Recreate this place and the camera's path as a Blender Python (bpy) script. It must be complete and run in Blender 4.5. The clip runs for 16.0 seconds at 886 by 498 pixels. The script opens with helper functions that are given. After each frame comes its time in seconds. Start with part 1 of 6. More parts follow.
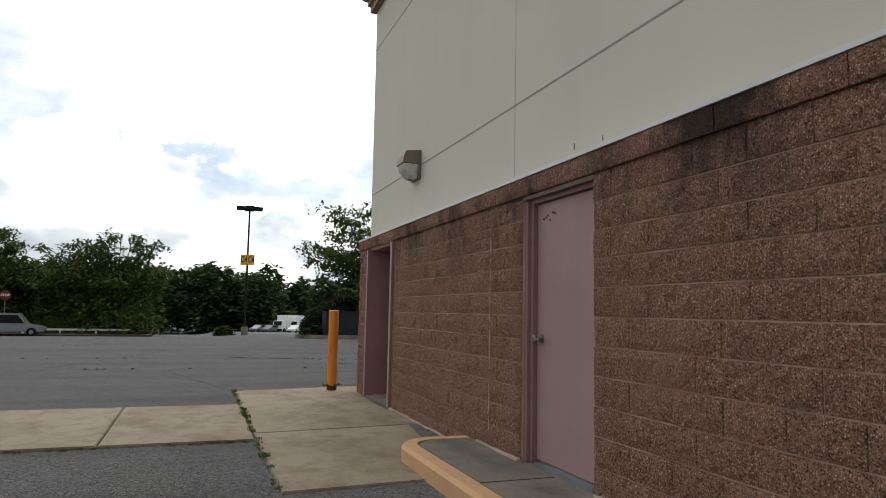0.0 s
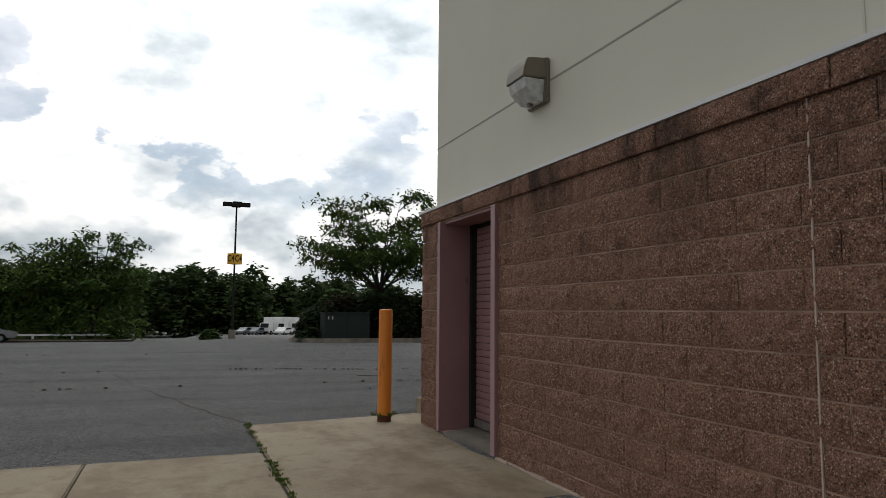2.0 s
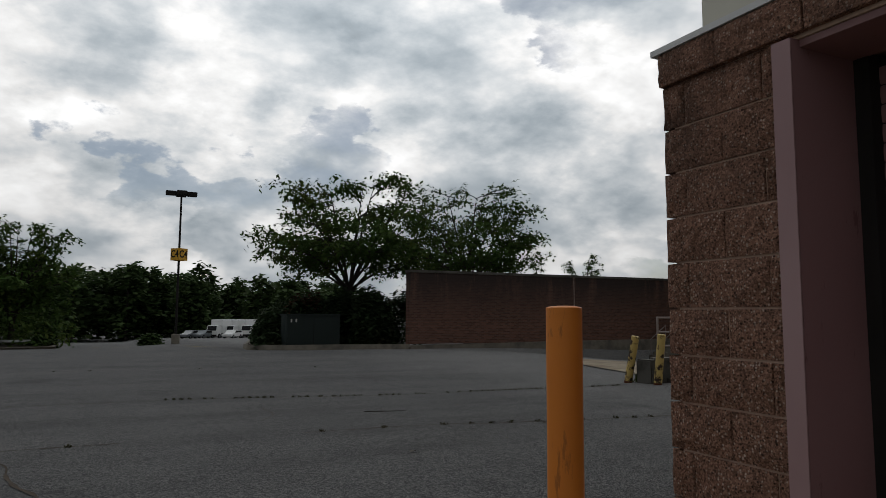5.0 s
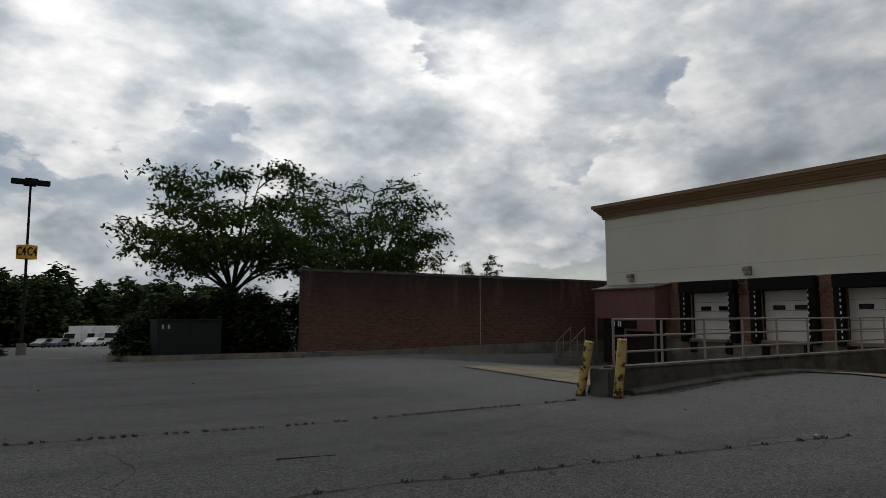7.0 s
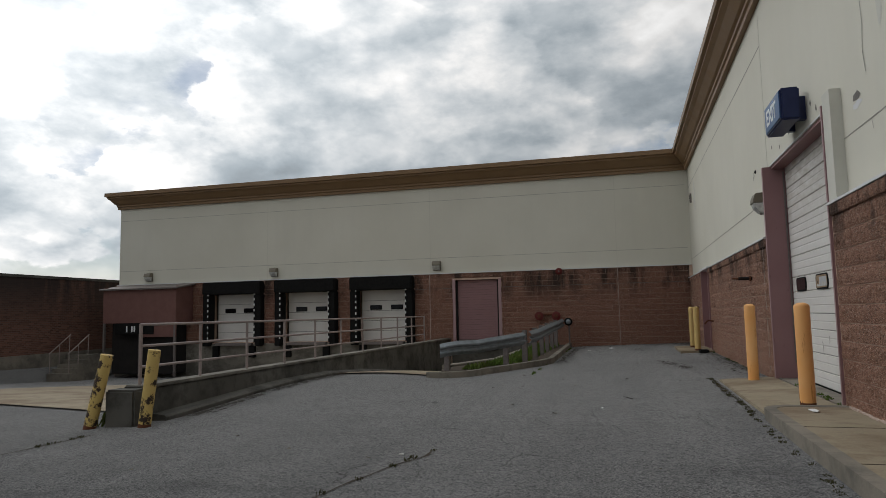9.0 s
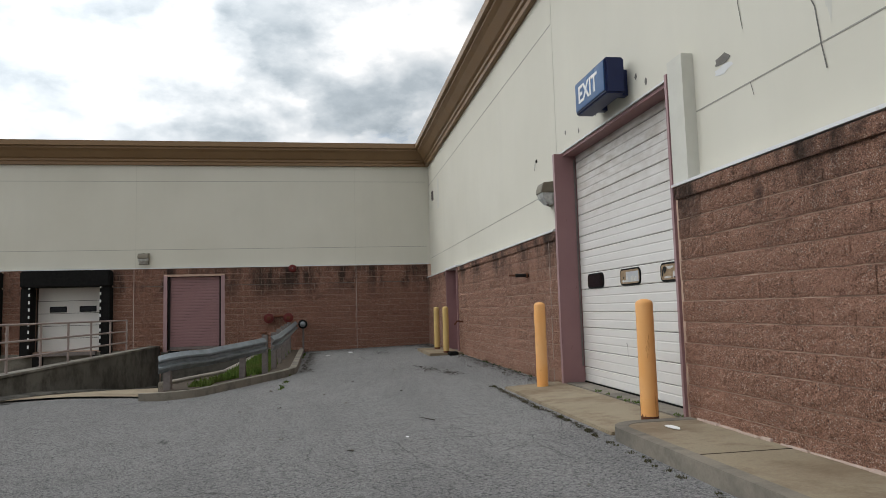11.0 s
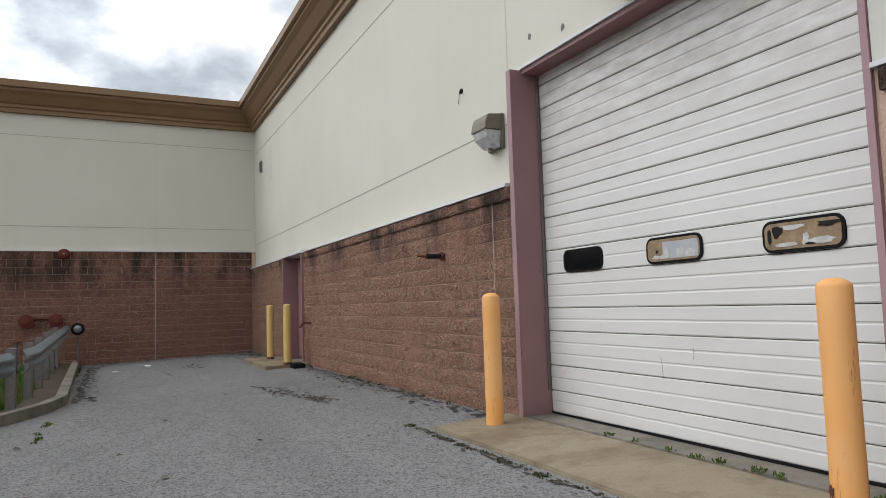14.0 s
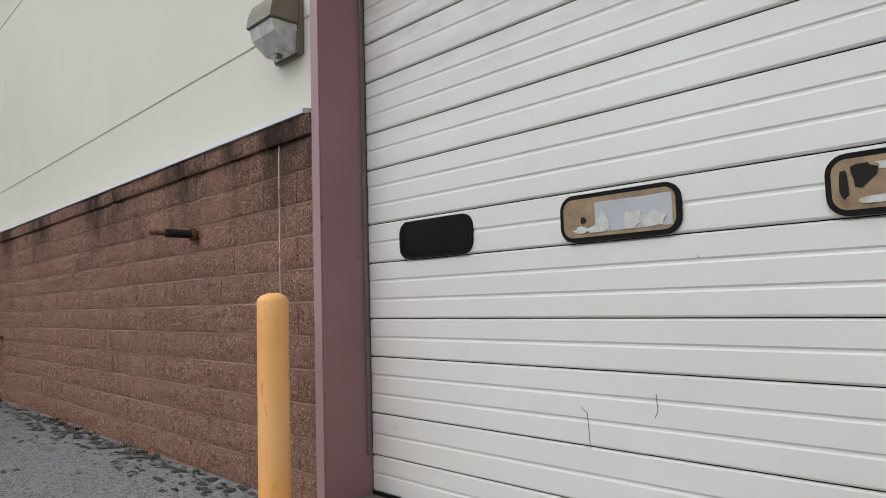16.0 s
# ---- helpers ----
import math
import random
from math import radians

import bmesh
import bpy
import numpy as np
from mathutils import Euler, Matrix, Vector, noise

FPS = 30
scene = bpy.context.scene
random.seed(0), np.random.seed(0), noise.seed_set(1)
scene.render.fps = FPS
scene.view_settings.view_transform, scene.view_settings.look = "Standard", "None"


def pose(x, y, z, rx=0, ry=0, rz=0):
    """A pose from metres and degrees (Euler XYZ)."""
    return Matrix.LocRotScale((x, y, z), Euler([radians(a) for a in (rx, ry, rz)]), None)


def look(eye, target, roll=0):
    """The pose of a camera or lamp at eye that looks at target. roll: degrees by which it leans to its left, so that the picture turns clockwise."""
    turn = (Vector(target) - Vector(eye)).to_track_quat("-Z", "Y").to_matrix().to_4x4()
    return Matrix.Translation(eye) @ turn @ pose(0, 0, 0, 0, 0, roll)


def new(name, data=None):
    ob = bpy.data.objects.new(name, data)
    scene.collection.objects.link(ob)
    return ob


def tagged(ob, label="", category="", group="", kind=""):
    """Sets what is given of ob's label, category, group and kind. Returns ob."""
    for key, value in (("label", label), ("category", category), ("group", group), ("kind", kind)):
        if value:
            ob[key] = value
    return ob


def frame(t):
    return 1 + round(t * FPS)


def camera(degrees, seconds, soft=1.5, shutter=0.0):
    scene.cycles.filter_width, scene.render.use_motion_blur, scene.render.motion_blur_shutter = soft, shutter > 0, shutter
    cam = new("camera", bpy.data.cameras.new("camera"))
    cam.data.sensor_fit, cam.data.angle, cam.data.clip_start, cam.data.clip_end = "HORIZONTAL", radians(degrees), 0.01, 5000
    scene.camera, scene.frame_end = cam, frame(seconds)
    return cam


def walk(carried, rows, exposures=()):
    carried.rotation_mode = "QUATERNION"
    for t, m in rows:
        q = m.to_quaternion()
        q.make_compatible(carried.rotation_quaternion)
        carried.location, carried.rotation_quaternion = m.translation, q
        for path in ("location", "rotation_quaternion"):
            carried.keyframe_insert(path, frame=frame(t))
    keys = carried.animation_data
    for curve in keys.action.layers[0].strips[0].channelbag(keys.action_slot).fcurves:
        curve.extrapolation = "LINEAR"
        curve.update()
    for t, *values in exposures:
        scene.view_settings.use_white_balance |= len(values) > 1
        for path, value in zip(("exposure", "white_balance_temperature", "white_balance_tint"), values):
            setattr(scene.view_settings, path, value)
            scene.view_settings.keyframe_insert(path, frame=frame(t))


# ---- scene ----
cam = camera(66.4, 16.0, soft=0.8)
PATH = [
    (0, (0.241, 0.362, 1.384), (0.92, 2.234, 1.569), 1.1),
    (0.5, (0.217, 1.222, 1.361), (0.926, 3.083, 1.549), 1.1),
    (1, (0.177, 2.143, 1.357), (0.903, 3.997, 1.545), 0.7),
    (1.5, (0.145, 3.006, 1.346), (0.872, 4.86, 1.532), 0.6),
    (2, (0.093, 3.92, 1.35), (0.816, 5.775, 1.536), 0.5),
    (2.5, (0.074, 4.797, 1.334), (0.805, 6.649, 1.523), 0.5),
    (3, (0.047, 5.677, 1.354), (0.804, 7.519, 1.543), 0.3),
    (3.5, (0.079, 6.536, 1.332), (0.848, 8.373, 1.519), 0.2),
    (3.7, (0.136, 6.889, 1.345), (0.902, 8.727, 1.532), 0.2),
    (5.8, (0.835, 10.756, 1.326), (1.751, 12.523, 1.523), 0.1),
    (6, (0.866, 11.049, 1.307), (1.79, 12.812, 1.506), 0.0),
    (6.5, (1.027, 11.675, 1.309), (2.003, 13.41, 1.508), 0.0),
    (7, (1.249, 12.249, 1.33), (2.399, 13.873, 1.531), -0.2),
    (7.5, (1.53, 12.793, 1.336), (2.92, 14.217, 1.538), -0.3),
    (8, (1.874, 13.205, 1.329), (3.526, 14.314, 1.531), -0.7),
    (8.5, (2.313, 13.645, 1.327), (4.13, 14.456, 1.525), -0.9),
    (9, (2.814, 14.033, 1.335), (4.737, 14.548, 1.528), -1.2),
    (9.5, (3.365, 14.406, 1.339), (5.328, 14.743, 1.529), -1.3),
    (10, (3.935, 14.7, 1.361), (5.925, 14.786, 1.545), -1.4),
    (12.5, (7.246, 15.479, 1.295), (9.124, 14.812, 1.466), -1.7),
    (13, (7.971, 15.513, 1.289), (9.816, 14.759, 1.457), -1.6),
    (13.5, (8.67, 15.415, 1.303), (10.486, 14.595, 1.472), -1.7),
    (14, (9.333, 15.351, 1.319), (11.124, 14.476, 1.48), -1.8),
    (14.5, (10.016, 15.176, 1.298), (11.756, 14.204, 1.465), -1.8),
    (15, (10.627, 14.805, 1.269), (12.337, 13.783, 1.445), -2.0),
    (15.5, (11.219, 14.391, 1.246), (12.785, 13.16, 1.437), -1.5),
    (16, (11.766, 13.971, 1.341), (13.191, 12.576, 1.492), -1.7),
]
EXPOSURES = [(0.0, -0.80, 6560, 10), (2.0, -1.23, 6540, 10), (3.7, -1.72, 6460, 10), (5.8, -2.05, 6380, 10), (7.2, -2.0, 6380, 10), (8.2, -1.62, 6400, 10),
             (9.0, -1.34, 6420, 10), (10.2, -0.94, 6420, 10), (12.4, -0.46, 6340, 11), (16.0, -0.52, 6280, 12)]
walk(cam, [(t, look(eye, target, roll)) for t, eye, target, roll in PATH], EXPOSURES)

# ---- light ----
SUN_TURN, SUN_UP = 18.0, 48.0
world = bpy.data.worlds.new("sky")
scene.world = world
world.use_nodes = True


def sky_nodes(tree):
    """Broken cloud over a blue sky, the same all round."""
    n, l = tree.nodes, tree.links
    n.clear()
    out, back = n.new("ShaderNodeOutputWorld"), n.new("ShaderNodeBackground")
    sky = n.new("ShaderNodeTexSky")
    sky.sky_type, sky.sun_disc = "NISHITA", False
    sky.sun_elevation, sky.sun_rotation = radians(SUN_UP), radians(SUN_TURN)
    co, sep = n.new("ShaderNodeTexCoord"), n.new("ShaderNodeSeparateXYZ")
    l.new(co.outputs["Generated"], sep.inputs[0])

    def calc(op, a, b):
        m = n.new("ShaderNodeMath")
        m.operation = op
        for k, v in enumerate((a, b)):
            if isinstance(v, (int, float)):
                m.inputs[k].default_value = v
            else:
                l.new(v, m.inputs[k])
        return m.outputs[0]

    def puff(scale, detail, rough, shift, lo, hi, a, b):
        t, r = n.new("ShaderNodeTexNoise"), n.new("ShaderNodeMapRange")
        mp = n.new("ShaderNodeMapping")
        mp.inputs["Location"].default_value = shift
        l.new(flat.outputs[0], mp.inputs[0])
        l.new(mp.outputs[0], t.inputs["Vector"])
        t.inputs["Scale"].default_value, t.inputs["Detail"].default_value, t.inputs["Roughness"].default_value = scale, detail, rough
        l.new(t.outputs["Fac"], r.inputs[0])
        r.interpolation_type = "SMOOTHSTEP"
        for k, v in zip(range(1, 5), (lo, hi, a, b)):
            r.inputs[k].default_value = v
        return r.outputs[0]

    # the cloud deck lies level, so that it crowds together towards the horizon
    low = calc("ADD", calc("MAXIMUM", sep.outputs[2], 0.0), 0.62)
    flat = n.new("ShaderNodeCombineXYZ")
    l.new(calc("DIVIDE", sep.outputs[0], low), flat.inputs[0])
    l.new(calc("DIVIDE", sep.outputs[1], low), flat.inputs[1])
    l.new(calc("MULTIPLY", sep.outputs[2], 1.4), flat.inputs[2])
    cover = puff(2.0, 10, 0.6, (3.1, 1.7, 0.4), 0.40, 0.50, 0.42, 1.0)
    sheet = puff(2.6, 10, 0.58, (7.3, 4.4, 2.0), 0.36, 0.62, 1.14, 0.94)
    heap = puff(1.9, 13, 0.55, (2.2, 6.1, 1.0), 0.47, 0.50, 0.0, 1.0)
    core = puff(1.9, 5, 0.5, (2.2, 6.1, 1.0), 0.48, 0.68, 1.22, 0.84)
    fine = puff(5.5, 12, 0.6, (1.3, 9.4, 5.0), 0.36, 0.64, 0.88, 1.08)
    thick = puff(3.6, 12, 0.56, (4.2, 2.1, 1.0), 0.0, 1.0, 0.0, 1.0)
    above = puff(3.6, 12, 0.56, (4.2, 2.1, 1.09), 0.0, 1.0, 0.0, 1.0)
    rim = calc("ADD", 1.0, calc("MULTIPLY", calc("SUBTRACT", thick, above), 1.3))
    body = calc("ADD", calc("MULTIPLY", core, heap), calc("MULTIPLY", sheet, calc("SUBTRACT", 1.0, heap)))
    # rounded heads: cells bent by noise
    bend, add, cell = n.new("ShaderNodeTexNoise"), n.new("ShaderNodeVectorMath"), n.new("ShaderNodeTexVoronoi")
    bend.inputs["Scale"].default_value, bend.inputs["Detail"].default_value = 3.0, 8
    l.new(flat.outputs[0], bend.inputs["Vector"])
    add.operation = "MULTIPLY_ADD"
    add.inputs[1].default_value = (0.5, 0.5, 0.5)
    l.new(bend.outputs["Color"], add.inputs[0])
    l.new(flat.outputs[0], add.inputs[2])
    cell.feature = "SMOOTH_F1"
    for k, v in (("Scale", 3.6), ("Detail", 3.0), ("Roughness", 0.5), ("Smoothness", 0.35)):
        cell.inputs[k].default_value = v
    l.new(add.outputs[0], cell.inputs["Vector"])
    head = calc("SUBTRACT", 1.17, calc("MULTIPLY", cell.outputs["Distance"], 0.42))
    fine = calc("MULTIPLY", fine, head)
    bright = calc("MULTIPLY", calc("MULTIPLY", body, fine), calc("MINIMUM", calc("MAXIMUM", rim, 0.74), 1.3))
    toward = n.new("ShaderNodeVectorMath")
    toward.operation = "DOT_PRODUCT"
    l.new(co.outputs["Generated"], toward.inputs[0])
    a, e = radians(SUN_TURN), radians(SUN_UP)
    toward.inputs[1].default_value = (math.sin(a) * math.cos(e), math.cos(a) * math.cos(e), math.sin(e))
    veil = calc("ADD", 0.72, calc("MULTIPLY", calc("POWER", calc("MAXIMUM", toward.outputs["Value"], 0.0), 2.5), 1.6))
    tint = n.new("ShaderNodeMix")
    tint.data_type = "RGBA"
    tint.inputs["A"].default_value, tint.inputs["B"].default_value = (0.80, 0.90, 0.97, 1), (1.0, 0.99, 0.97, 1)
    l.new(calc("MULTIPLY", calc("SUBTRACT", bright, 0.5), 2.2), tint.inputs["Factor"])
    tint.clamp_factor = True
    lit = n.new("ShaderNodeVectorMath")
    lit.operation = "SCALE"
    l.new(tint.outputs["Result"], lit.inputs[0])
    l.new(calc("MULTIPLY", calc("MULTIPLY", bright, veil), 20.6), lit.inputs["Scale"])
    blue = n.new("ShaderNodeVectorMath")
    blue.operation = "SCALE"
    l.new(sky.outputs[0], blue.inputs[0])
    blue.inputs["Scale"].default_value = 1.9
    mix = n.new("ShaderNodeMix")
    mix.data_type = "RGBA"
    l.new(calc("MAXIMUM", cover, heap), mix.inputs["Factor"])
    l.new(blue.outputs[0], mix.inputs["A"])
    l.new(lit.outputs[0], mix.inputs["B"])
    l.new(mix.outputs["Result"], back.inputs["Color"])
    back.inputs["Strength"].default_value = 0.1
    l.new(back.outputs[0], out.inputs[0])


sky_nodes(world.node_tree)
sun = new("sun", bpy.data.lights.new("sun", "SUN"))
sun.data.energy, sun.data.angle, sun.data.color = 0.6, radians(25), (1.0, 0.96, 0.9)
sun.matrix_world = look(
    (60 * math.sin(radians(SUN_TURN)), 60 * math.cos(radians(SUN_TURN)), 60 * math.tan(radians(SUN_UP))), (0, 0, 0))


# ---- materials ----
class Graph:
    """A node material, written from the surface down."""

    def __init__(self, name, rough=0.8, metal=0.0, spec=0.3):
        self.mat = bpy.data.materials.new(name)
        self.mat.use_nodes = True
        self.n, self.l = self.mat.node_tree.nodes, self.mat.node_tree.links
        self.out = self.n["Principled BSDF"]
        self.out.inputs["Roughness"].default_value = rough
        self.out.inputs["Metallic"].default_value = metal
        self.out.inputs["Specular IOR Level"].default_value = spec
        self.co = self.n.new("ShaderNodeTexCoord").outputs["Object"]
        self.height = None

    def put(self, socket, v):
        if isinstance(v, (int, float)):
            socket.default_value = v
        elif isinstance(v, tuple):
            socket.default_value = (*v, 1) if len(v) == 3 and len(socket.default_value) == 4 else v
        else:
            self.l.new(v, socket)

    def moved(self, scale=(1, 1, 1), turn=(0, 0, 0), co=None):
        m = self.n.new("ShaderNodeMapping")
        m.inputs["Scale"].default_value, m.inputs["Rotation"].default_value = scale, turn
        self.l.new(co or self.co, m.inputs[0])
        return m.outputs[0]

    def noise(self, scale, detail=4, rough=0.55, co=None):
        t = self.n.new("ShaderNodeTexNoise")
        t.inputs["Scale"].default_value, t.inputs["Detail"].default_value, t.inputs["Roughness"].default_value = scale, detail, rough
        self.l.new(co or self.co, t.inputs["Vector"])
        return t.outputs["Fac"]

    def cells(self, scale, out="Color", feature="F1", co=None):
        t = self.n.new("ShaderNodeTexVoronoi")
        t.feature = feature
        t.inputs["Scale"].default_value = scale
        self.l.new(co or self.co, t.inputs["Vector"])
        return t.outputs[out]

    def fit(self, v, lo, hi, a=0.0, b=1.0):
        r = self.n.new("ShaderNodeMapRange")
        self.l.new(v, r.inputs[0])
        for k, x in zip(range(1, 5), (lo, hi, a, b)):
            r.inputs[k].default_value = x
        return r.outputs[0]

    def warped(self, amount, scale):
        """Coordinates bent by noise, so that cells lose their straight edges."""
        t, v = self.n.new("ShaderNodeTexNoise"), self.n.new("ShaderNodeVectorMath")
        t.inputs["Scale"].default_value, t.inputs["Detail"].default_value = scale, 6
        self.l.new(self.co, t.inputs["Vector"])
        v.operation = "MULTIPLY_ADD"
        v.inputs[1].default_value = (amount, amount, amount)
        self.l.new(t.outputs["Color"], v.inputs[0])
        self.l.new(self.co, v.inputs[2])
        return v.outputs[0]

    def calc(self, op, a, b=0.0):
        m = self.n.new("ShaderNodeMath")
        m.operation = op
        self.put(m.inputs[0], a)
        self.put(m.inputs[1], b)
        return m.outputs[0]

    def mix(self, f, a, b, kind="MIX"):
        m = self.n.new("ShaderNodeMix")
        m.data_type, m.blend_type = "RGBA", kind
        self.put(m.inputs["Factor"], f)
        self.put(m.inputs["A"], a)
        self.put(m.inputs["B"], b)
        return m.outputs["Result"]

    def axis(self, k):
        s = self.n.new("ShaderNodeSeparateXYZ")
        self.l.new(self.co, s.inputs[0])
        return s.outputs[k]

    def chance(self):
        return self.n.new("ShaderNodeObjectInfo").outputs["Random"]

    def island(self):
        return self.n.new("ShaderNodeNewGeometry").outputs["Random Per Island"]

    def worldly(self):
        self.co = self.n.new("ShaderNodeNewGeometry").outputs["Position"]

    def bump(self, h, strength=0.5, dist=0.01):
        b = self.n.new("ShaderNodeBump")
        b.inputs["Strength"].default_value, b.inputs["Distance"].default_value = strength, dist
        self.l.new(h, b.inputs["Height"])
        if self.height:
            self.l.new(self.height, b.inputs["Normal"])
        self.height = b.outputs[0]
        self.l.new(self.height, self.out.inputs["Normal"])

    def done(self, colour, rough=None):
        self.put(self.out.inputs["Base Color"], colour)
        if rough is not None:
            self.put(self.out.inputs["Roughness"], rough)
        return self.mat


def asphalt_mat():
    """Old asphalt: pale worn stones in a dark binder, paler on the yard's inner side."""
    g = Graph("asphalt", 0.92, spec=0.15)
    g.out.inputs["Diffuse Roughness"].default_value = 1.0
    big, mid, patchy = g.noise(0.13, 5), g.noise(1.1, 8, 0.65), g.noise(9.0, 5, 0.7)
    grit, tone, coarse = g.cells(120.0, "Distance"), g.cells(120.0), g.cells(62.0)
    c = g.mix(g.fit(big, 0.35, 0.65), (0.10, 0.10, 0.104), (0.148, 0.146, 0.143))
    # paler towards larger x, with an uneven edge
    worn = g.fit(g.calc("ADD", g.axis(0), g.calc("MULTIPLY", g.noise(0.2, 5, 0.6), 9.0)), 11.0, 16.0)
    c = g.mix(g.calc("MULTIPLY", worn, 0.85), c, (0.29, 0.281, 0.278))
    fresh = g.calc("SUBTRACT", 1.0, g.calc("MULTIPLY", worn, 0.65))
    c = g.mix(g.calc("MULTIPLY", g.fit(mid, 0.35, 0.7, 0.0, 0.5), fresh), c, (0.075, 0.075, 0.079))
    c = g.mix(g.fit(patchy, 0.42, 0.7, 0.0, 0.45), c, (0.155, 0.151, 0.146))
    for source, lo, amount, shade in ((tone, 0.5, 0.75, (0.33, 0.325, 0.31)), (coarse, 0.68, 0.6, (0.34, 0.33, 0.31))):
        bw = g.n.new("ShaderNodeRGBToBW")
        g.l.new(source, bw.inputs[0])
        c = g.mix(g.fit(bw.outputs[0], lo, lo + 0.25, 0.0, amount), c, shade)
        c = g.mix(g.fit(bw.outputs[0], 0.14, 0.34, 0.65, 0.0), c, (0.035, 0.035, 0.037))
    lanes = g.fit(g.noise(0.5, 6, 0.6, g.moved((0.25, 1.6, 1))), 0.45, 0.65, 0.0, 0.35)
    c = g.mix(g.calc("MULTIPLY", lanes, fresh), c, (0.062, 0.061, 0.063))
    stain = g.fit(g.noise(0.42, 8, 0.65, g.moved((1, 0.6, 1))), 0.58, 0.72, 0.0, 0.55)
    c = g.mix(g.calc("MULTIPLY", stain, fresh), c, (0.042, 0.042, 0.045))
    blot = g.fit(g.noise(1.7, 6, 0.6, g.moved((0.5, 1.3, 1))), 0.68, 0.74, 0.0, 0.6)
    c = g.mix(blot, c, (0.03, 0.03, 0.03))
    # hairline crazing
    craze = g.fit(g.cells(0.9, "Distance", "DISTANCE_TO_EDGE", g.warped(0.35, 2.0)), 0.0, 0.006, 0.75, 0.0)
    c = g.mix(g.calc("MULTIPLY", craze, g.fit(g.noise(0.3, 3), 0.5, 0.6)), c, (0.03, 0.029, 0.028))
    g.bump(grit, 0.9, 0.008)
    g.bump(mid, 0.4, 0.02)
    return g.done(c, g.fit(mid, 0.3, 0.7, 0.82, 0.95))


def concrete_mat(name, a, b, dirt, rough=0.85):
    g = Graph(name, rough)
    g.worldly()
    big, mid, fine = g.noise(0.6, 5), g.noise(3.5, 6, 0.65), g.noise(60.0, 3)
    c = g.mix(g.fit(big, 0.3, 0.7), a, b)
    c = g.mix(g.fit(mid, 0.52, 0.75, 0.0, 0.75), c, dirt)
    c = g.mix(g.fit(fine, 0.3, 0.7, 0.0, 0.22), c, (0.08, 0.075, 0.065))
    wash = g.noise(1.3, 9, 0.68, g.moved((1, 0.55, 1)))
    c = g.mix(g.fit(wash, 0.46, 0.62, 0.0, 0.65), c, dirt)
    spots = g.fit(g.cells(9.0, "Distance"), 0.0, 0.07, 0.6, 0.0)
    c = g.mix(spots, c, (0.06, 0.055, 0.05))
    g.bump(fine, 0.35, 0.004)
    g.bump(mid, 0.3, 0.01)
    return g.done(c)


def block_mat(name, a, b, joined=False):
    """Split-face concrete block with pale aggregate, mildew near the top."""
    g = Graph(name, 0.93, spec=0.2)
    pick = g.island() if joined else g.chance()
    g.worldly()
    stone, tone, grain = g.cells(78.0, "Distance"), g.cells(78.0), g.cells(150.0)
    bw, gw = g.n.new("ShaderNodeRGBToBW"), g.n.new("ShaderNodeRGBToBW")
    g.l.new(tone, bw.inputs[0])
    g.l.new(grain, gw.inputs[0])
    big, mid, rough = g.noise(0.9, 4), g.noise(17.0, 6, 0.7), g.noise(45.0, 5, 0.7)
    c = g.mix(pick, a, b)
    # dark mottle: shade of the rough relief put into the colour
    c = g.mix(g.fit(mid, 0.46, 0.68, 0.0, 0.45), c, tuple(0.35 * v for v in b))
    c = g.mix(g.fit(gw.outputs[0], 0.52, 0.85, 0.0, 0.6), c, tuple(min(0.7, 1.75 * v) for v in a))
    c = g.mix(g.fit(gw.outputs[0], 0.46, 0.2, 0.0, 0.65), c, tuple(0.3 * v for v in b))
    pebble = g.fit(stone, 0.26, 0.44, 1.0, 0.0)
    c = g.mix(g.calc("MULTIPLY", pebble, g.fit(bw.outputs[0], 0.62, 0.70, 0.0, 0.9)), c, (0.74, 0.60, 0.50))
    c = g.mix(g.calc("MULTIPLY", pebble, g.fit(bw.outputs[0], 0.36, 0.28, 0.0, 0.85)), c, (0.04, 0.024, 0.02))
    c = g.mix(g.fit(big, 0.5, 0.72, 0.0, 0.35), c, tuple(1.12 * v for v in a))
    runs = g.fit(g.noise(1.1, 7, 0.7, g.moved((1, 1, 0.3))), 0.46, 0.58)
    mould = g.calc("MULTIPLY", g.fit(g.axis(2), 1.75, 2.42), runs)
    c = g.mix(g.calc("MULTIPLY", mould, 0.85), c, (0.03, 0.026, 0.023))
    blotch = g.calc("MULTIPLY", g.fit(g.noise(2.4, 8, 0.72), 0.56, 0.66), g.fit(g.axis(2), 0.7, 2.3))
    c = g.mix(g.calc("MULTIPLY", blotch, 0.6), c, (0.045, 0.032, 0.028))
    g.bump(stone, 0.8, 0.012)
    g.bump(rough, 1.0, 0.04)
    g.bump(mid, 1.0, 0.07)
    g.bump(g.noise(7.0, 4, 0.6), 0.7, 0.05)
    return g.done(c)


def plaster_mat():
    g = Graph("plaster", 0.88, spec=0.25)
    g.worldly()
    big, streak, fine = g.noise(0.35, 5), g.noise(1.6, 6, 0.6, g.moved((1, 1, 0.12))), g.noise(220.0, 2)
    c = g.mix(g.fit(big, 0.3, 0.7), (0.578, 0.556, 0.472), (0.633, 0.611, 0.527))
    c = g.mix(g.fit(streak, 0.5, 0.8, 0.0, 0.16), c, (0.47, 0.46, 0.41))
    g.bump(fine, 0.25, 0.002)
    g.bump(big, 0.2, 0.02)
    return g.done(c)


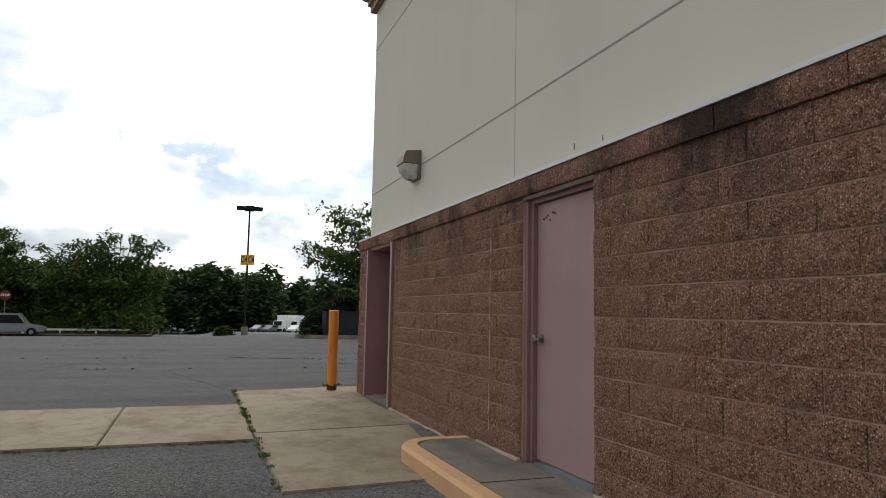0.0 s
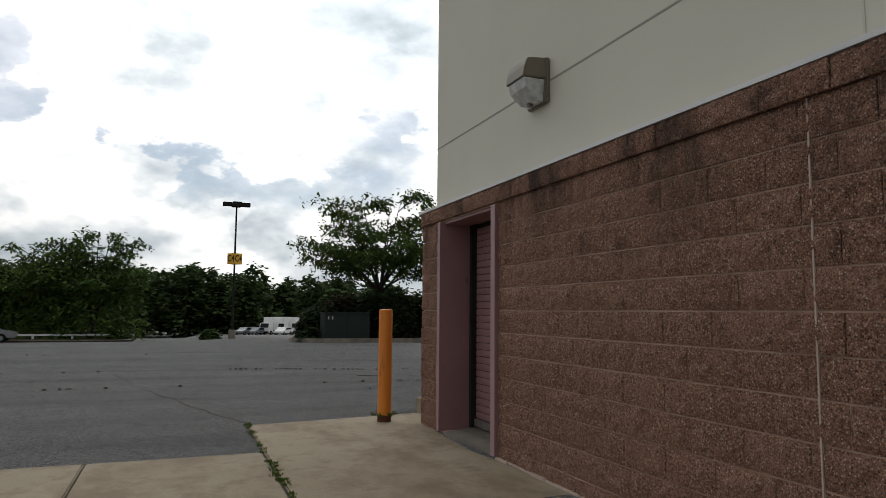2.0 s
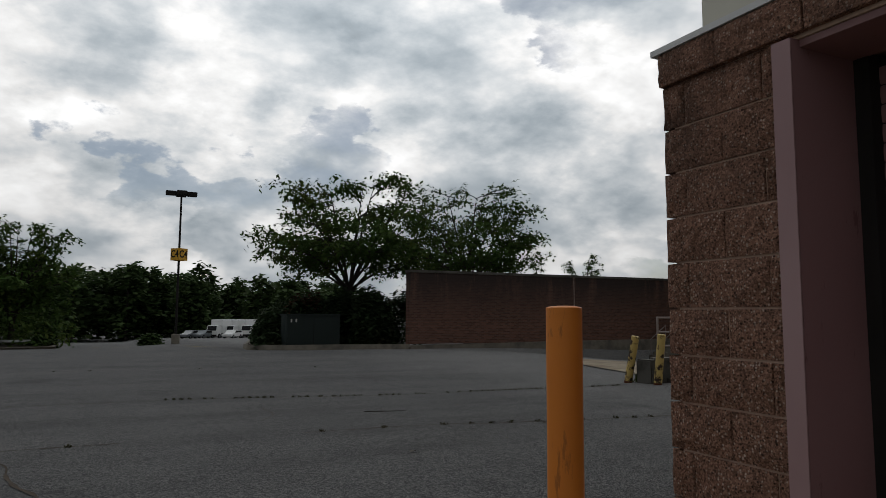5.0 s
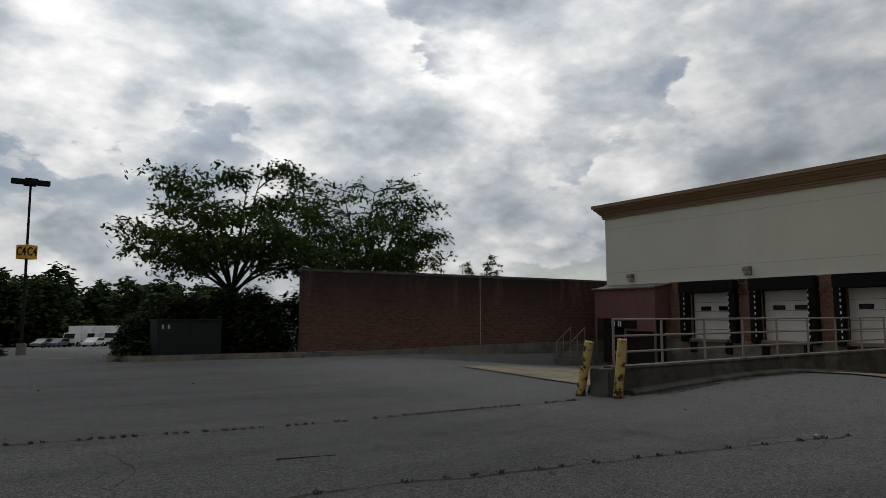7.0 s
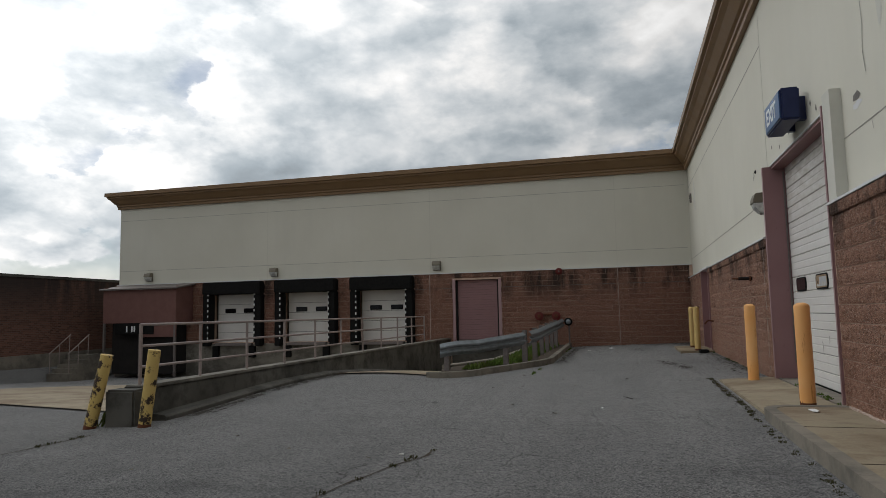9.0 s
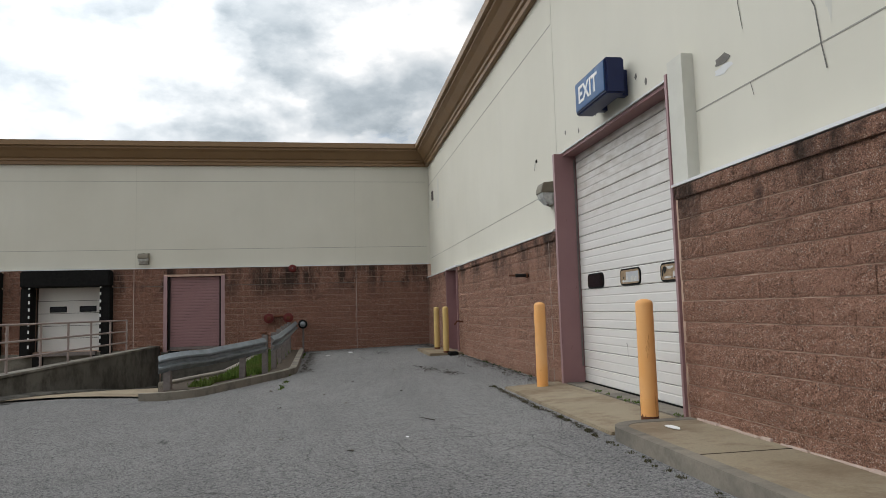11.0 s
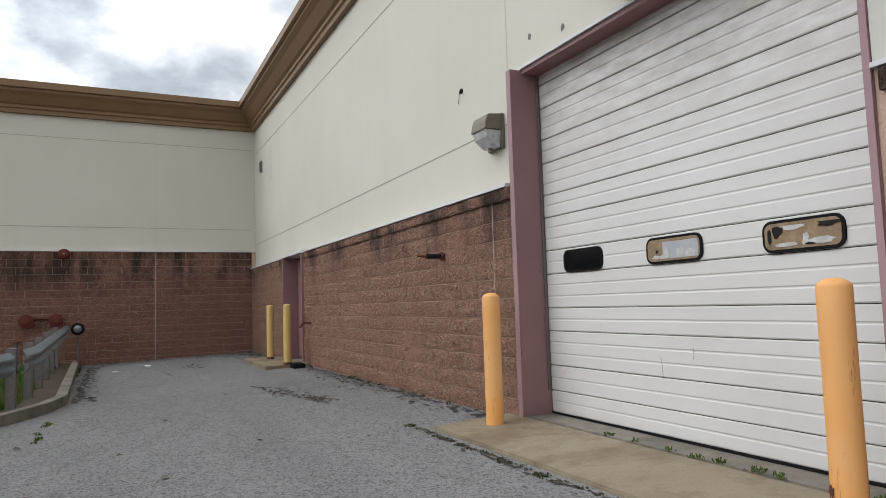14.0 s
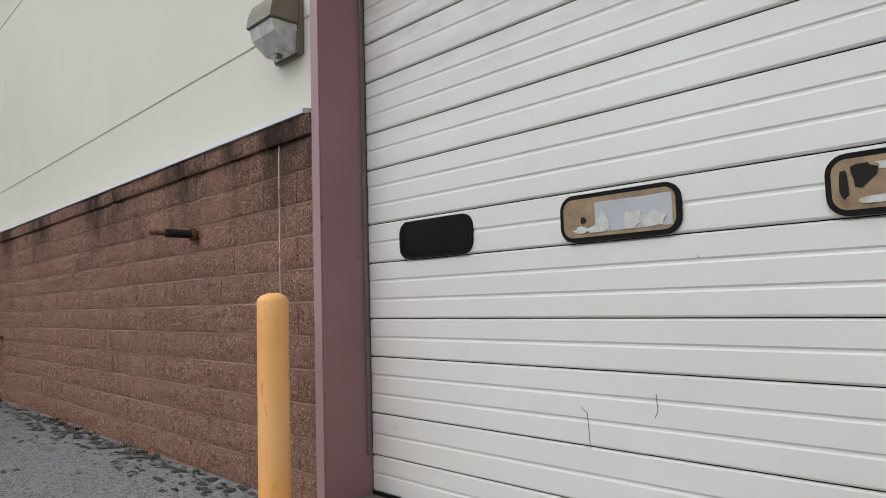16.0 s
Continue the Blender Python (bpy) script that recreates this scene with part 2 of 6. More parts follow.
def paint_mat(name, a, b, wear, rough=0.5, amount=0.5, scale=5.0, edge=0.6, metal=0.0, tall=1.0):
    """Paint over metal, faded in clouds and worn through in patches."""
    g = Graph(name, rough, metal)
    g.worldly()
    big, chip, fine = g.noise(scale * 0.3, 4), g.noise(scale * 2.2, 8, 0.7, g.moved((1, 1, tall))), g.noise(90.0, 3)
    c = g.mix(g.fit(big, 0.3, 0.7), a, b)
    c = g.mix(g.fit(chip, edge, edge + 0.05, 0.0, amount), c, wear)
    g.bump(chip, 0.15, 0.004)
    g.bump(fine, 0.1, 0.001)
    return g.done(c, g.fit(big, 0.3, 0.7, rough - 0.1, rough + 0.12))


def door_mat():
    g = Graph("door_enamel", 0.42, spec=0.4)
    g.worldly()
    big, streak = g.noise(0.8, 5), g.noise(3.0, 7, 0.65, g.moved((1, 1, 3.0)))
    c = g.mix(g.fit(big, 0.3, 0.7), (0.615, 0.59, 0.56), (0.67, 0.655, 0.625))
    # towards the top: brown grime plus the head's shade, both in the colour
    grime_shade = g.calc("MULTIPLY", g.fit(g.axis(2), 2.3, 3.6), g.fit(streak, 0.35, 0.65))
    c = g.mix(g.calc("MULTIPLY", grime_shade, 0.75), c, (0.34, 0.29, 0.23))
    c = g.mix(g.fit(g.noise(2.3, 8, 0.7), 0.64, 0.72, 0.0, 0.35), c, (0.42, 0.40, 0.37))
    return g.done(c, g.fit(streak, 0.3, 0.7, 0.35, 0.55))


def brick_mat():
    """A long garden-bond wall seen only from far off."""
    g = Graph("brick", 0.9, spec=0.2)
    t = g.n.new("ShaderNodeTexBrick")
    g.l.new(g.moved((1, 1, 1), (radians(90), 0, 0)), t.inputs["Vector"])
    for k, v in (("Color1", (0.17, 0.083, 0.058, 1)), ("Color2", (0.075, 0.037, 0.028, 1)), ("Mortar", (0.15, 0.105, 0.085, 1))):
        t.inputs[k].default_value = v
    for k, v in (("Scale", 1.0), ("Brick Width", 0.21), ("Row Height", 0.075), ("Mortar Size", 0.008)):
        t.inputs[k].default_value = v
    streak = g.noise(0.9, 7, 0.7, g.moved((1, 1, 0.16)))
    c = g.mix(g.fit(g.noise(0.5, 4), 0.3, 0.7, 0.0, 0.35), t.outputs["Color"], (0.19, 0.10, 0.077))
    top = g.calc("MULTIPLY", g.fit(g.axis(2), 0.8, 3.0), g.fit(streak, 0.28, 0.50))
    c = g.mix(g.calc("MULTIPLY", top, 0.92), c, (0.035, 0.028, 0.026))
    g.bump(t.outputs["Fac"], -0.4, 0.01)
    return g.done(c)


def leaf_mat(name, a, b, c2):
    g = Graph(name, 0.8, spec=0.08)
    pick = g.island()
    c = g.mix(pick, a, b)
    c = g.mix(g.fit(g.noise(0.5, 3), 0.5, 0.7, 0.0, 0.6), c, c2)
    g.out.inputs["Transmission Weight"].default_value = 0.0
    tr, mx = g.n.new("ShaderNodeBsdfTranslucent"), g.n.new("ShaderNodeMixShader")
    g.put(tr.inputs["Color"], c)
    mx.inputs[0].default_value = 0.22
    g.l.new(g.out.outputs[0], mx.inputs[1])
    g.l.new(tr.outputs[0], mx.inputs[2])
    g.l.new(mx.outputs[0], g.n["Material Output"].inputs[0])
    return g.done(c)


def plain_mat(name, a, b, rough=0.6, metal=0.0, scale=6.0, bump=0.2, spec=0.3):
    g = Graph(name, rough, metal, spec)
    t = g.noise(scale, 6, 0.65)
    g.bump(t, bump, 0.006)
    return g.done(g.mix(g.fit(t, 0.3, 0.7), a, b))


def glass_mat(name, tint, rough):
    g = Graph(name, rough, spec=0.5)
    g.out.inputs["Transmission Weight"].default_value = 0.3
    g.out.inputs["IOR"].default_value = 1.45
    return g.done(g.mix(g.fit(g.noise(14.0, 4), 0.3, 0.7), tint, tuple(0.6 * v for v in tint)))


M = {
    "asphalt": asphalt_mat(),
    "concrete": concrete_mat("concrete", (0.335, 0.28, 0.195), (0.255, 0.205, 0.135), (0.15, 0.10, 0.06)),
    "old_concrete": concrete_mat("old_concrete", (0.265, 0.235, 0.19), (0.20, 0.175, 0.14), (0.085, 0.08, 0.07)),
    "kerb_paint": paint_mat("kerb_paint", (0.62, 0.37, 0.17), (0.54, 0.32, 0.17), (0.36, 0.28, 0.20), 0.75, 0.8, 4.0, 0.56),
    "block": block_mat("block", (0.435, 0.235, 0.166), (0.365, 0.193, 0.134)),
    "block_joined": block_mat("block_joined", (0.435, 0.235, 0.166), (0.365, 0.193, 0.134), True),
    # same block, darkened: the west-facing wall's shade is put into the colour
    "block_dock_shaded": block_mat("shaded_dock_block", (0.32, 0.162, 0.114), (0.265, 0.131, 0.092)),
    "block_dock_shaded_joined": block_mat("shaded_dock_block_joined", (0.32, 0.162, 0.114), (0.265, 0.131, 0.092), True),
    "mortar": concrete_mat("mortar", (0.62, 0.45, 0.35), (0.54, 0.37, 0.28), (0.36, 0.23, 0.17)),
    "sealant": plain_mat("sealant", (0.52, 0.42, 0.36), (0.40, 0.30, 0.25), 0.8, 0, 20),
    "plaster": plaster_mat(),
    "patch": plain_mat("patch", (0.54, 0.53, 0.47), (0.58, 0.57, 0.51), 0.85, 0, 4),
    # groove strips: plaster darkened by the groove's shade, less so on uprights
    "groove_shade_pale": plain_mat("pale_groove_shade", (0.52, 0.50, 0.43), (0.56, 0.54, 0.46), 0.9, 0, 8),
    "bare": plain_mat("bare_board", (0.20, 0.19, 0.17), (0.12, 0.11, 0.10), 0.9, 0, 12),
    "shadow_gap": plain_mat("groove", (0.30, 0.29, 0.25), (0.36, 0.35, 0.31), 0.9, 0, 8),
    "cornice": paint_mat("cornice_paint", (0.195, 0.118, 0.058), (0.22, 0.137, 0.07), (0.14, 0.09, 0.05), 0.5, 0.5),
    "flashing": paint_mat("flashing", (0.66, 0.66, 0.65), (0.58, 0.58, 0.58), (0.4, 0.39, 0.37), 0.45, 0.4),
    "mauve": paint_mat("mauve_paint", (0.245, 0.135, 0.135), (0.275, 0.155, 0.155), (0.12, 0.05, 0.04), 0.5, 0.6, 6.0, 0.64, tall=0.3),
    "mauve_pale": paint_mat("faded_mauve_paint", (0.36, 0.235, 0.24), (0.32, 0.20, 0.205), (0.16, 0.08, 0.07), 0.5, 0.4, 5.0, 0.69),
    "enamel": door_mat(),
    "orange": paint_mat("orange_paint", (0.80, 0.37, 0.105), (0.80, 0.44, 0.18), (0.42, 0.15, 0.035), 0.5, 0.75, 6.0, 0.58, tall=0.15),
    "deep_orange": paint_mat("deep_orange_paint", (0.70, 0.235, 0.032), (0.64, 0.20, 0.03), (0.30, 0.10, 0.025), 0.5, 0.7, 6.0, 0.60, tall=0.2),
    "cream_yellow": paint_mat("cream_yellow_paint", (0.62, 0.44, 0.17), (0.56, 0.38, 0.14), (0.2, 0.09, 0.04), 0.55, 0.7, 5.0, 0.66),
    "chipped": paint_mat("chipped_yellow_paint", (0.56, 0.40, 0.12), (0.48, 0.34, 0.12), (0.035, 0.022, 0.016), 0.6, 1.0, 2.2, 0.50),
    "rust": plain_mat("rust", (0.09, 0.035, 0.02), (0.16, 0.06, 0.03), 0.85, 0.2, 18, 0.6),
    "steel": plain_mat("galvanised", (0.25, 0.275, 0.29), (0.15, 0.165, 0.175), 0.55, 0.5, 5, 0.3),
    "dull_steel": plain_mat("dull_steel", (0.15, 0.13, 0.125), (0.22, 0.19, 0.175), 0.6, 0.4, 14, 0.3),
    "rail_paint": paint_mat("rail_paint", (0.31, 0.255, 0.235), (0.26, 0.205, 0.185), (0.12, 0.05, 0.03), 0.55, 0.7, 5.0, 0.62),
    "black": plain_mat("black_rubber", (0.007, 0.007, 0.007), (0.014, 0.0135, 0.013), 0.8, 0, 9, 0.4, 0.1),
    "dark": plain_mat("dark_void", (0.02, 0.017, 0.016), (0.012, 0.011, 0.01), 0.9, 0, 3),
    "bronze": plain_mat("lamp_housing", (0.20, 0.175, 0.13), (0.17, 0.15, 0.115), 0.5, 0.2, 10, 0.1),
    "moss": concrete_mat("mossy_concrete", (0.16, 0.15, 0.13), (0.075, 0.07, 0.06), (0.022, 0.02, 0.016)),
    "stained": concrete_mat("stained_concrete", (0.24, 0.22, 0.185), (0.16, 0.145, 0.12), (0.045, 0.04, 0.033)),
    "lens": glass_mat("lamp_lens", (0.86, 0.87, 0.84), 0.25),
    "glass": plain_mat("dark_glass", (0.004, 0.004, 0.005), (0.008, 0.008, 0.009), 0.12, 0, 2, 0.0, 0.22),
    "paper": plain_mat("torn_paper", (0.60, 0.62, 0.62), (0.40, 0.36, 0.30), 0.85, 0, 16, 0.9),
    "film": plain_mat("milky_film", (0.44, 0.45, 0.46), (0.36, 0.37, 0.39), 0.4, 0, 5, 0.1),
    "cardboard": plain_mat("cardboard", (0.36, 0.26, 0.16), (0.19, 0.13, 0.08), 0.85, 0, 14, 0.6),
    "blue": paint_mat("blue_sign", (0.014, 0.08, 0.21), (0.012, 0.065, 0.18), (0.05, 0.07, 0.1), 0.35, 0.3),
    "navy": plain_mat("navy_sign", (0.008, 0.014, 0.06), (0.012, 0.02, 0.075), 0.4, 0, 5, 0.05),
    "white": plain_mat("white_paint", (0.78, 0.78, 0.77), (0.70, 0.70, 0.69), 0.5, 0, 8, 0.05),
    "red": paint_mat("red_enamel", (0.13, 0.014, 0.012), (0.085, 0.013, 0.011), (0.03, 0.012, 0.01), 0.55, 0.7),
    "sign_yellow": plain_mat("sign_yellow", (0.74, 0.40, 0.04), (0.66, 0.35, 0.035), 0.5, 0, 3, 0.0),
    "brick": brick_mat(),
    "bark": plain_mat("bark", (0.05, 0.04, 0.032), (0.028, 0.023, 0.02), 0.95, 0, 12, 0.9),
    "leaf": leaf_mat("locust_leaf", (0.045, 0.085, 0.02), (0.075, 0.125, 0.03), (0.12, 0.13, 0.03)),
    "leaf_dark": leaf_mat("hedge_leaf", (0.028, 0.046, 0.022), (0.042, 0.066, 0.028), (0.06, 0.045, 0.03)),
    "leaf_red": leaf_mat("red_shrub_leaf", (0.05, 0.028, 0.018), (0.07, 0.035, 0.02), (0.035, 0.045, 0.018)),
    "leaf_far": leaf_mat("wood_leaf", (0.04, 0.07, 0.024), (0.058, 0.092, 0.03), (0.075, 0.095, 0.036)),
    "dry_weed": leaf_mat("dry_weed", (0.05, 0.055, 0.022), (0.085, 0.075, 0.04), (0.11, 0.085, 0.05)),
    "grass": leaf_mat("grass", (0.07, 0.12, 0.025), (0.11, 0.16, 0.035), (0.16, 0.14, 0.06)),
    "dirt": plain_mat("dirt", (0.035, 0.03, 0.026), (0.075, 0.066, 0.056), 0.95, 0, 9, 0.8),
    "soil": plain_mat("soil", (0.045, 0.034, 0.024), (0.075, 0.055, 0.038), 0.95, 0, 6, 0.8),
    "green_box": paint_mat("green_box", (0.010, 0.018, 0.017), (0.014, 0.023, 0.021), (0.026, 0.03, 0.028), 0.5, 0.3),
    "line_yellow": plain_mat("line_paint", (0.46, 0.33, 0.08), (0.30, 0.22, 0.08), 0.8, 0, 20),
    "car_dark": plain_mat("car_silver", (0.20, 0.21, 0.22), (0.22, 0.23, 0.24), 0.3, 0.4, 2, 0.0),
    "wood": plain_mat("painted_plywood", (0.185, 0.092, 0.078), (0.15, 0.072, 0.062), 0.75, 0, 3, 0.25),
}


# ---- building blocks ----
def box(bm, x0, y0, z0, x1, y1, z1, bevel=0.0):
    made = bmesh.ops.create_cube(bm, size=1.0, matrix=Matrix.Translation(((x0 + x1) / 2, (y0 + y1) / 2, (z0 + z1) / 2))
                                 @ Matrix.Diagonal((abs(x1 - x0), abs(y1 - y0), abs(z1 - z0), 1)))
    if bevel:
        edges = {e for v in made["verts"] for e in v.link_edges}
        bmesh.ops.bevel(bm, geom=list(edges), offset=bevel, segments=2, affect="EDGES")
    return bm


def boxes(*rows):
    bm = bmesh.new()
    for r in rows:
        box(bm, *r)
    return bm


def rod(bm, a, b, r0, r1=None, sides=12, caps=True):
    """A round bar from a to b."""
    a, b = Vector(a), Vector(b)
    r1 = r0 if r1 is None else r1
    m = Matrix.Translation((a + b) / 2) @ (b - a).to_track_quat("Z", "Y").to_matrix().to_4x4()
    bmesh.ops.create_cone(bm, cap_ends=caps, segments=sides, radius1=r0, radius2=r1, depth=(b - a).length, matrix=m)
    return bm


def lathe(bm, profile, at=(0, 0, 0), sides=24, axis="z"):
    """Turns a profile of (radius, height) rows round an axis."""
    rings = []
    for r, h in profile:
        ring = []
        for k in range(sides):
            a = 2 * math.pi * k / sides
            p = (r * math.cos(a), r * math.sin(a), h)
            p = p if axis == "z" else (h, p[0], p[1]) if axis == "x" else (p[0], h, p[1])
            ring.append(bm.verts.new((at[0] + p[0], at[1] + p[1], at[2] + p[2])))
        rings.append(ring)
    for lo, hi in zip(rings, rings[1:]):
        for k in range(sides):
            bm.faces.new((lo[k], lo[(k + 1) % sides], hi[(k + 1) % sides], hi[k]))
    bm.faces.new(rings[-1])
    bm.faces.new(rings[0][::-1])
    bmesh.ops.recalc_face_normals(bm, faces=bm.faces[:])
    return bm


def sweep(bm, profile, path, closed=False):
    """Carries a profile of (out, up) rows along a level path of (x, y, z), mitred; out is to the path's right."""
    pts = [Vector(p) for p in path]
    rings = []
    for k, p in enumerate(pts):
        a = (p - pts[k - 1]).normalized() if k else (pts[1] - p).normalized()
        b = (pts[k + 1] - p).normalized() if k + 1 < len(pts) else a
        na, nb = Vector((a.y, -a.x, 0)), Vector((b.y, -b.x, 0))
        n = (na + nb).normalized()
        n /= max(0.3, n.dot(na))
        rings.append([bm.verts.new(p + n * o + Vector((0, 0, u))) for o, u in profile])
    m = len(profile)
    for lo, hi in zip(rings, rings[1:]):
        for k in range(m):
            bm.faces.new((lo[k], lo[(k + 1) % m], hi[(k + 1) % m], hi[k]))
    bm.faces.new(rings[0])
    bm.faces.new(rings[-1][::-1])
    bmesh.ops.recalc_face_normals(bm, faces=bm.faces[:])
    return bm


def slab(bm, outline, z0, z1, bevel=0.0):
    """A flat plate with that outline of (x, y)."""
    f = bm.faces.new([bm.verts.new((x, y, z1)) for x, y in outline])
    low = bmesh.ops.extrude_face_region(bm, geom=[f])
    bmesh.ops.translate(bm, vec=(0, 0, z0 - z1), verts=[v for v in low["geom"] if isinstance(v, bmesh.types.BMVert)])
    bmesh.ops.recalc_face_normals(bm, faces=bm.faces[:])
    if bevel:
        top = [e for e in bm.edges if all(abs(v.co.z - z1) < 1e-5 for v in e.verts)]
        bmesh.ops.bevel(bm, geom=top, offset=bevel, segments=2, affect="EDGES")
    return bm


def mesh_of(name, bm, material, smooth=False):
    me = bpy.data.meshes.new(name)
    if smooth:
        for f in bm.faces:
            f.smooth = True
    bm.to_mesh(me)
    bm.free()
    me.materials.append(material)
    if smooth:
        me.set_sharp_from_angle(angle=radians(35))
    return me


def part(name, bm, material, parent, label="", smooth=False):
    ob = new(name, mesh_of(name, bm, material, smooth))
    ob.parent = parent
    if label:
        ob["label"] = label
    return ob


def setting(name, bm, material, label="", category="", smooth=False):
    return tagged(new(name, mesh_of(name, bm, material, smooth)), label, category, kind="structure")


def thing(name, label, category, at=(0, 0, 0), group="", turn=0):
    ob = new(name)
    ob.empty_display_size = 0.2
    ob.matrix_world = pose(*at, 0, 0, turn)
    return tagged(ob, label, category, group)


def lettering(name, words, size, m, material, parent, depth=0.004, wide=1.0):
    """Words in the built-in font as a mesh part, centred on the pose m."""
    cu = bpy.data.curves.new(name, "FONT")
    cu.body, cu.size, cu.extrude, cu.align_x, cu.align_y, cu.offset = words, size, depth, "CENTER", "CENTER", 0.006 * size / 0.3
    tmp = new(name, cu)
    me = bpy.data.meshes.new_from_object(tmp.evaluated_get(bpy.context.evaluated_depsgraph_get()))
    bpy.data.objects.remove(tmp)
    me.materials.clear()
    me.materials.append(material)
    ob = new(name, me)
    ob.parent = parent
    ob.matrix_basis = m @ Matrix.Diagonal((wide, 1, 1, 1))
    return ob


# ---- ground ----
AX, BY, CX = 2.855, 11.70, 29.60      # faces of the west, north and dock walls
CAP0, CAP1 = 2.37, 2.50               # cap course of the block base
WCAP0, WCAP1 = 2.385, 2.54           # the same on the west wall
LOW = 0.13                            # paving level along the walls


def ease(v, a, b):
    t = min(1.0, max(0.0, (v - a) / (b - a)))
    return t * t * (3 - 2 * t)


def ground_z(x, y):
    """Level of the asphalt: falls from the building, then away to the far lot."""
    t = y - BY
    near = 0.13 - 0.031 * min(max(t, 0.0), 10.5) - 0.004 * max(0.0, t - 10.5)
    west = -0.03 - 0.010 * max(0.0, y - 14.0)
    s = ease(x, 0.5, 6.0)
    z = s * near + (1 - s) * west - 0.026 * max(0.0, min(y, 170.0) - 38.0)
    if 21.05 < y < 38.4 and x < 31:
        z -= 0.95 * ease(x, 13.0, 29.0)
    elif 17.6 < y <= 21.05 and 14 < x < 31:
        z -= 0.85 * ease(x, 16.5, 29.0) * ease(y, 17.6, 18.2)
    if y <= 21.05:
        z += 0.15 * ease(x, 11.5, 15.5) * ease(y, 17.4, 20.0) * (1 - ease(x, 24.0, 29.0))
    return z + 0.012 * noise.noise(Vector((x * 0.35, y * 0.35, 0)))


def ground():
    xs = [-2000, -600, -250, -120, -70, -45, -30] + [-20 + 0.8 * k for k in range(66)] + [34, 40, 55, 80, 130, 300, 700, 2000]
    ys = [-2000, -500, -150, -60, -25] + [-10 + 0.8 * k for k in range(34)] + [17.4, 17.6, 17.9, 18.2, 18.8, 19.6, 20.4, 21.0, 21.1] + [21.8 + 0.8 * k for k in range(20)]
    ys += [38.0, 38.4, 38.5, 40, 44, 50, 58, 66, 76, 90, 105, 125, 150, 170, 230, 400, 900, 2000]
    ys = sorted(set(round(v, 3) for v in ys))
    bm = bmesh.new()
    grid = [[bm.verts.new((x, y, ground_z(x, y))) for x in xs] for y in ys]
    for j in range(len(ys) - 1):
        for k in range(len(xs) - 1):
            bm.faces.new((grid[j][k], grid[j][k + 1], grid[j + 1][k + 1], grid[j + 1][k]))
    return setting("ground", bm, M["asphalt"], "weathered grey asphalt of a wide loading yard and car park", "asphalt", True)


ground()


# ---- paving ----
def paving():
    def falling(bm):
        """The pad drops a little towards the crossing walk."""
        for v in bm.verts:
            v.co.z -= 0.035 * (max(0.0, AX - v.co.x) / 1.93) ** 2
        return bm
    pad = setting("pavement_west", falling(slab(bmesh.new(), [(0.93, 8.315), (AX + 0.1, 8.315), (AX + 0.1, 11.72), (3.3, 11.72), (3.3, 12.5), (0.93, 12.36)], -0.25, 0.035, 0.012)),
                  M["concrete"], "tan stained concrete pad in front of a roller door", "pavement")
    part("panel", falling(slab(bmesh.new(), [(0.93, 5.75), (AX + 0.1, 5.75), (AX + 0.1, 8.305), (0.93, 8.305)], -0.25, 0.032, 0.008)), M["concrete"], pad)
    walk_w = setting("pavement_crossing", slab(bmesh.new(), [(-0.6, 7.95), (0.905, 7.95), (0.905, 10.72), (-0.6, 10.72)], -0.25, 0.0, 0.012),
                     M["concrete"], "pale concrete walk across the asphalt", "pavement")
    for k in range(5):
        part("panel", slab(bmesh.new(), [(-2.15 - 1.55 * k, 7.95), (-0.615 - 1.55 * k, 7.95), (-0.615 - 1.55 * k, 10.72), (-2.15 - 1.55 * k, 10.72)], -0.25, 0.0, 0.012),
             M["concrete"], walk_w)
    # raised walk with a painted, rounded kerb end by the personnel door
    top = 0.16
    arc = [(2.50 + 0.42 * math.cos(radians(a)), 6.40 + 0.42 * math.sin(radians(a))) for a in range(180, 80, -12)]
    inner = [(2.50 + 0.26 * math.cos(radians(a)), 6.40 + 0.26 * math.sin(radians(a))) for a in range(180, 80, -12)]
    door_walk = setting("pavement_door", slab(bmesh.new(), [(AX + 0.1, -9), (2.24, -9)] + inner + [(AX + 0.1, 6.65)], -0.2, top - 0.006, 0.008),
                        M["old_concrete"], "grey concrete walk at a personnel door", "pavement")
    rim = [(2.08, -9)] + arc + [(AX - 0.01, 6.80)]
    prof = [(0.0, -0.2), (0.0, top - 0.03), (0.03, top), (0.15, top), (0.15, -0.2)]
    part("kerb", sweep(bmesh.new(), prof, [(x, y, 0) for x, y in rim]), M["kerb_paint"], door_walk, "worn orange-painted kerb", True)
    for y in (5.0, 3.2, 1.4):
        part("joint", boxes((2.25, y, top - 0.02, AX, y + 0.012, top - 0.003)), M["soil"], door_walk)
    # pad at the big overhead door, and the walk beside it
    bm = slab(bmesh.new(), [(11.38, BY - 0.02), (15.42, BY - 0.02), (15.42, 12.55), (11.38, 12.55)], -0.2, LOW + 0.05, 0.012)
    for v in bm.verts:
        v.co.z -= 0.045 * (v.co.y - BY) / 0.85
    pad_n = setting("pavement_exit", bm,
                    M["concrete"], "tan stained concrete pad under an overhead door", "pavement")
    part("sill", slab(bmesh.new(), [(11.5, 11.2), (15.12, 11.2), (15.12, BY - 0.03), (11.5, BY - 0.03)], -0.2, LOW + 0.06), M["old_concrete"], pad_n, "grey concrete door sill")
    tn = LOW + 0.10
    end = [(11.22 + 0.36 * math.cos(radians(a)), 12.40 + 0.36 * math.sin(radians(a))) for a in range(0, 91, 10)]
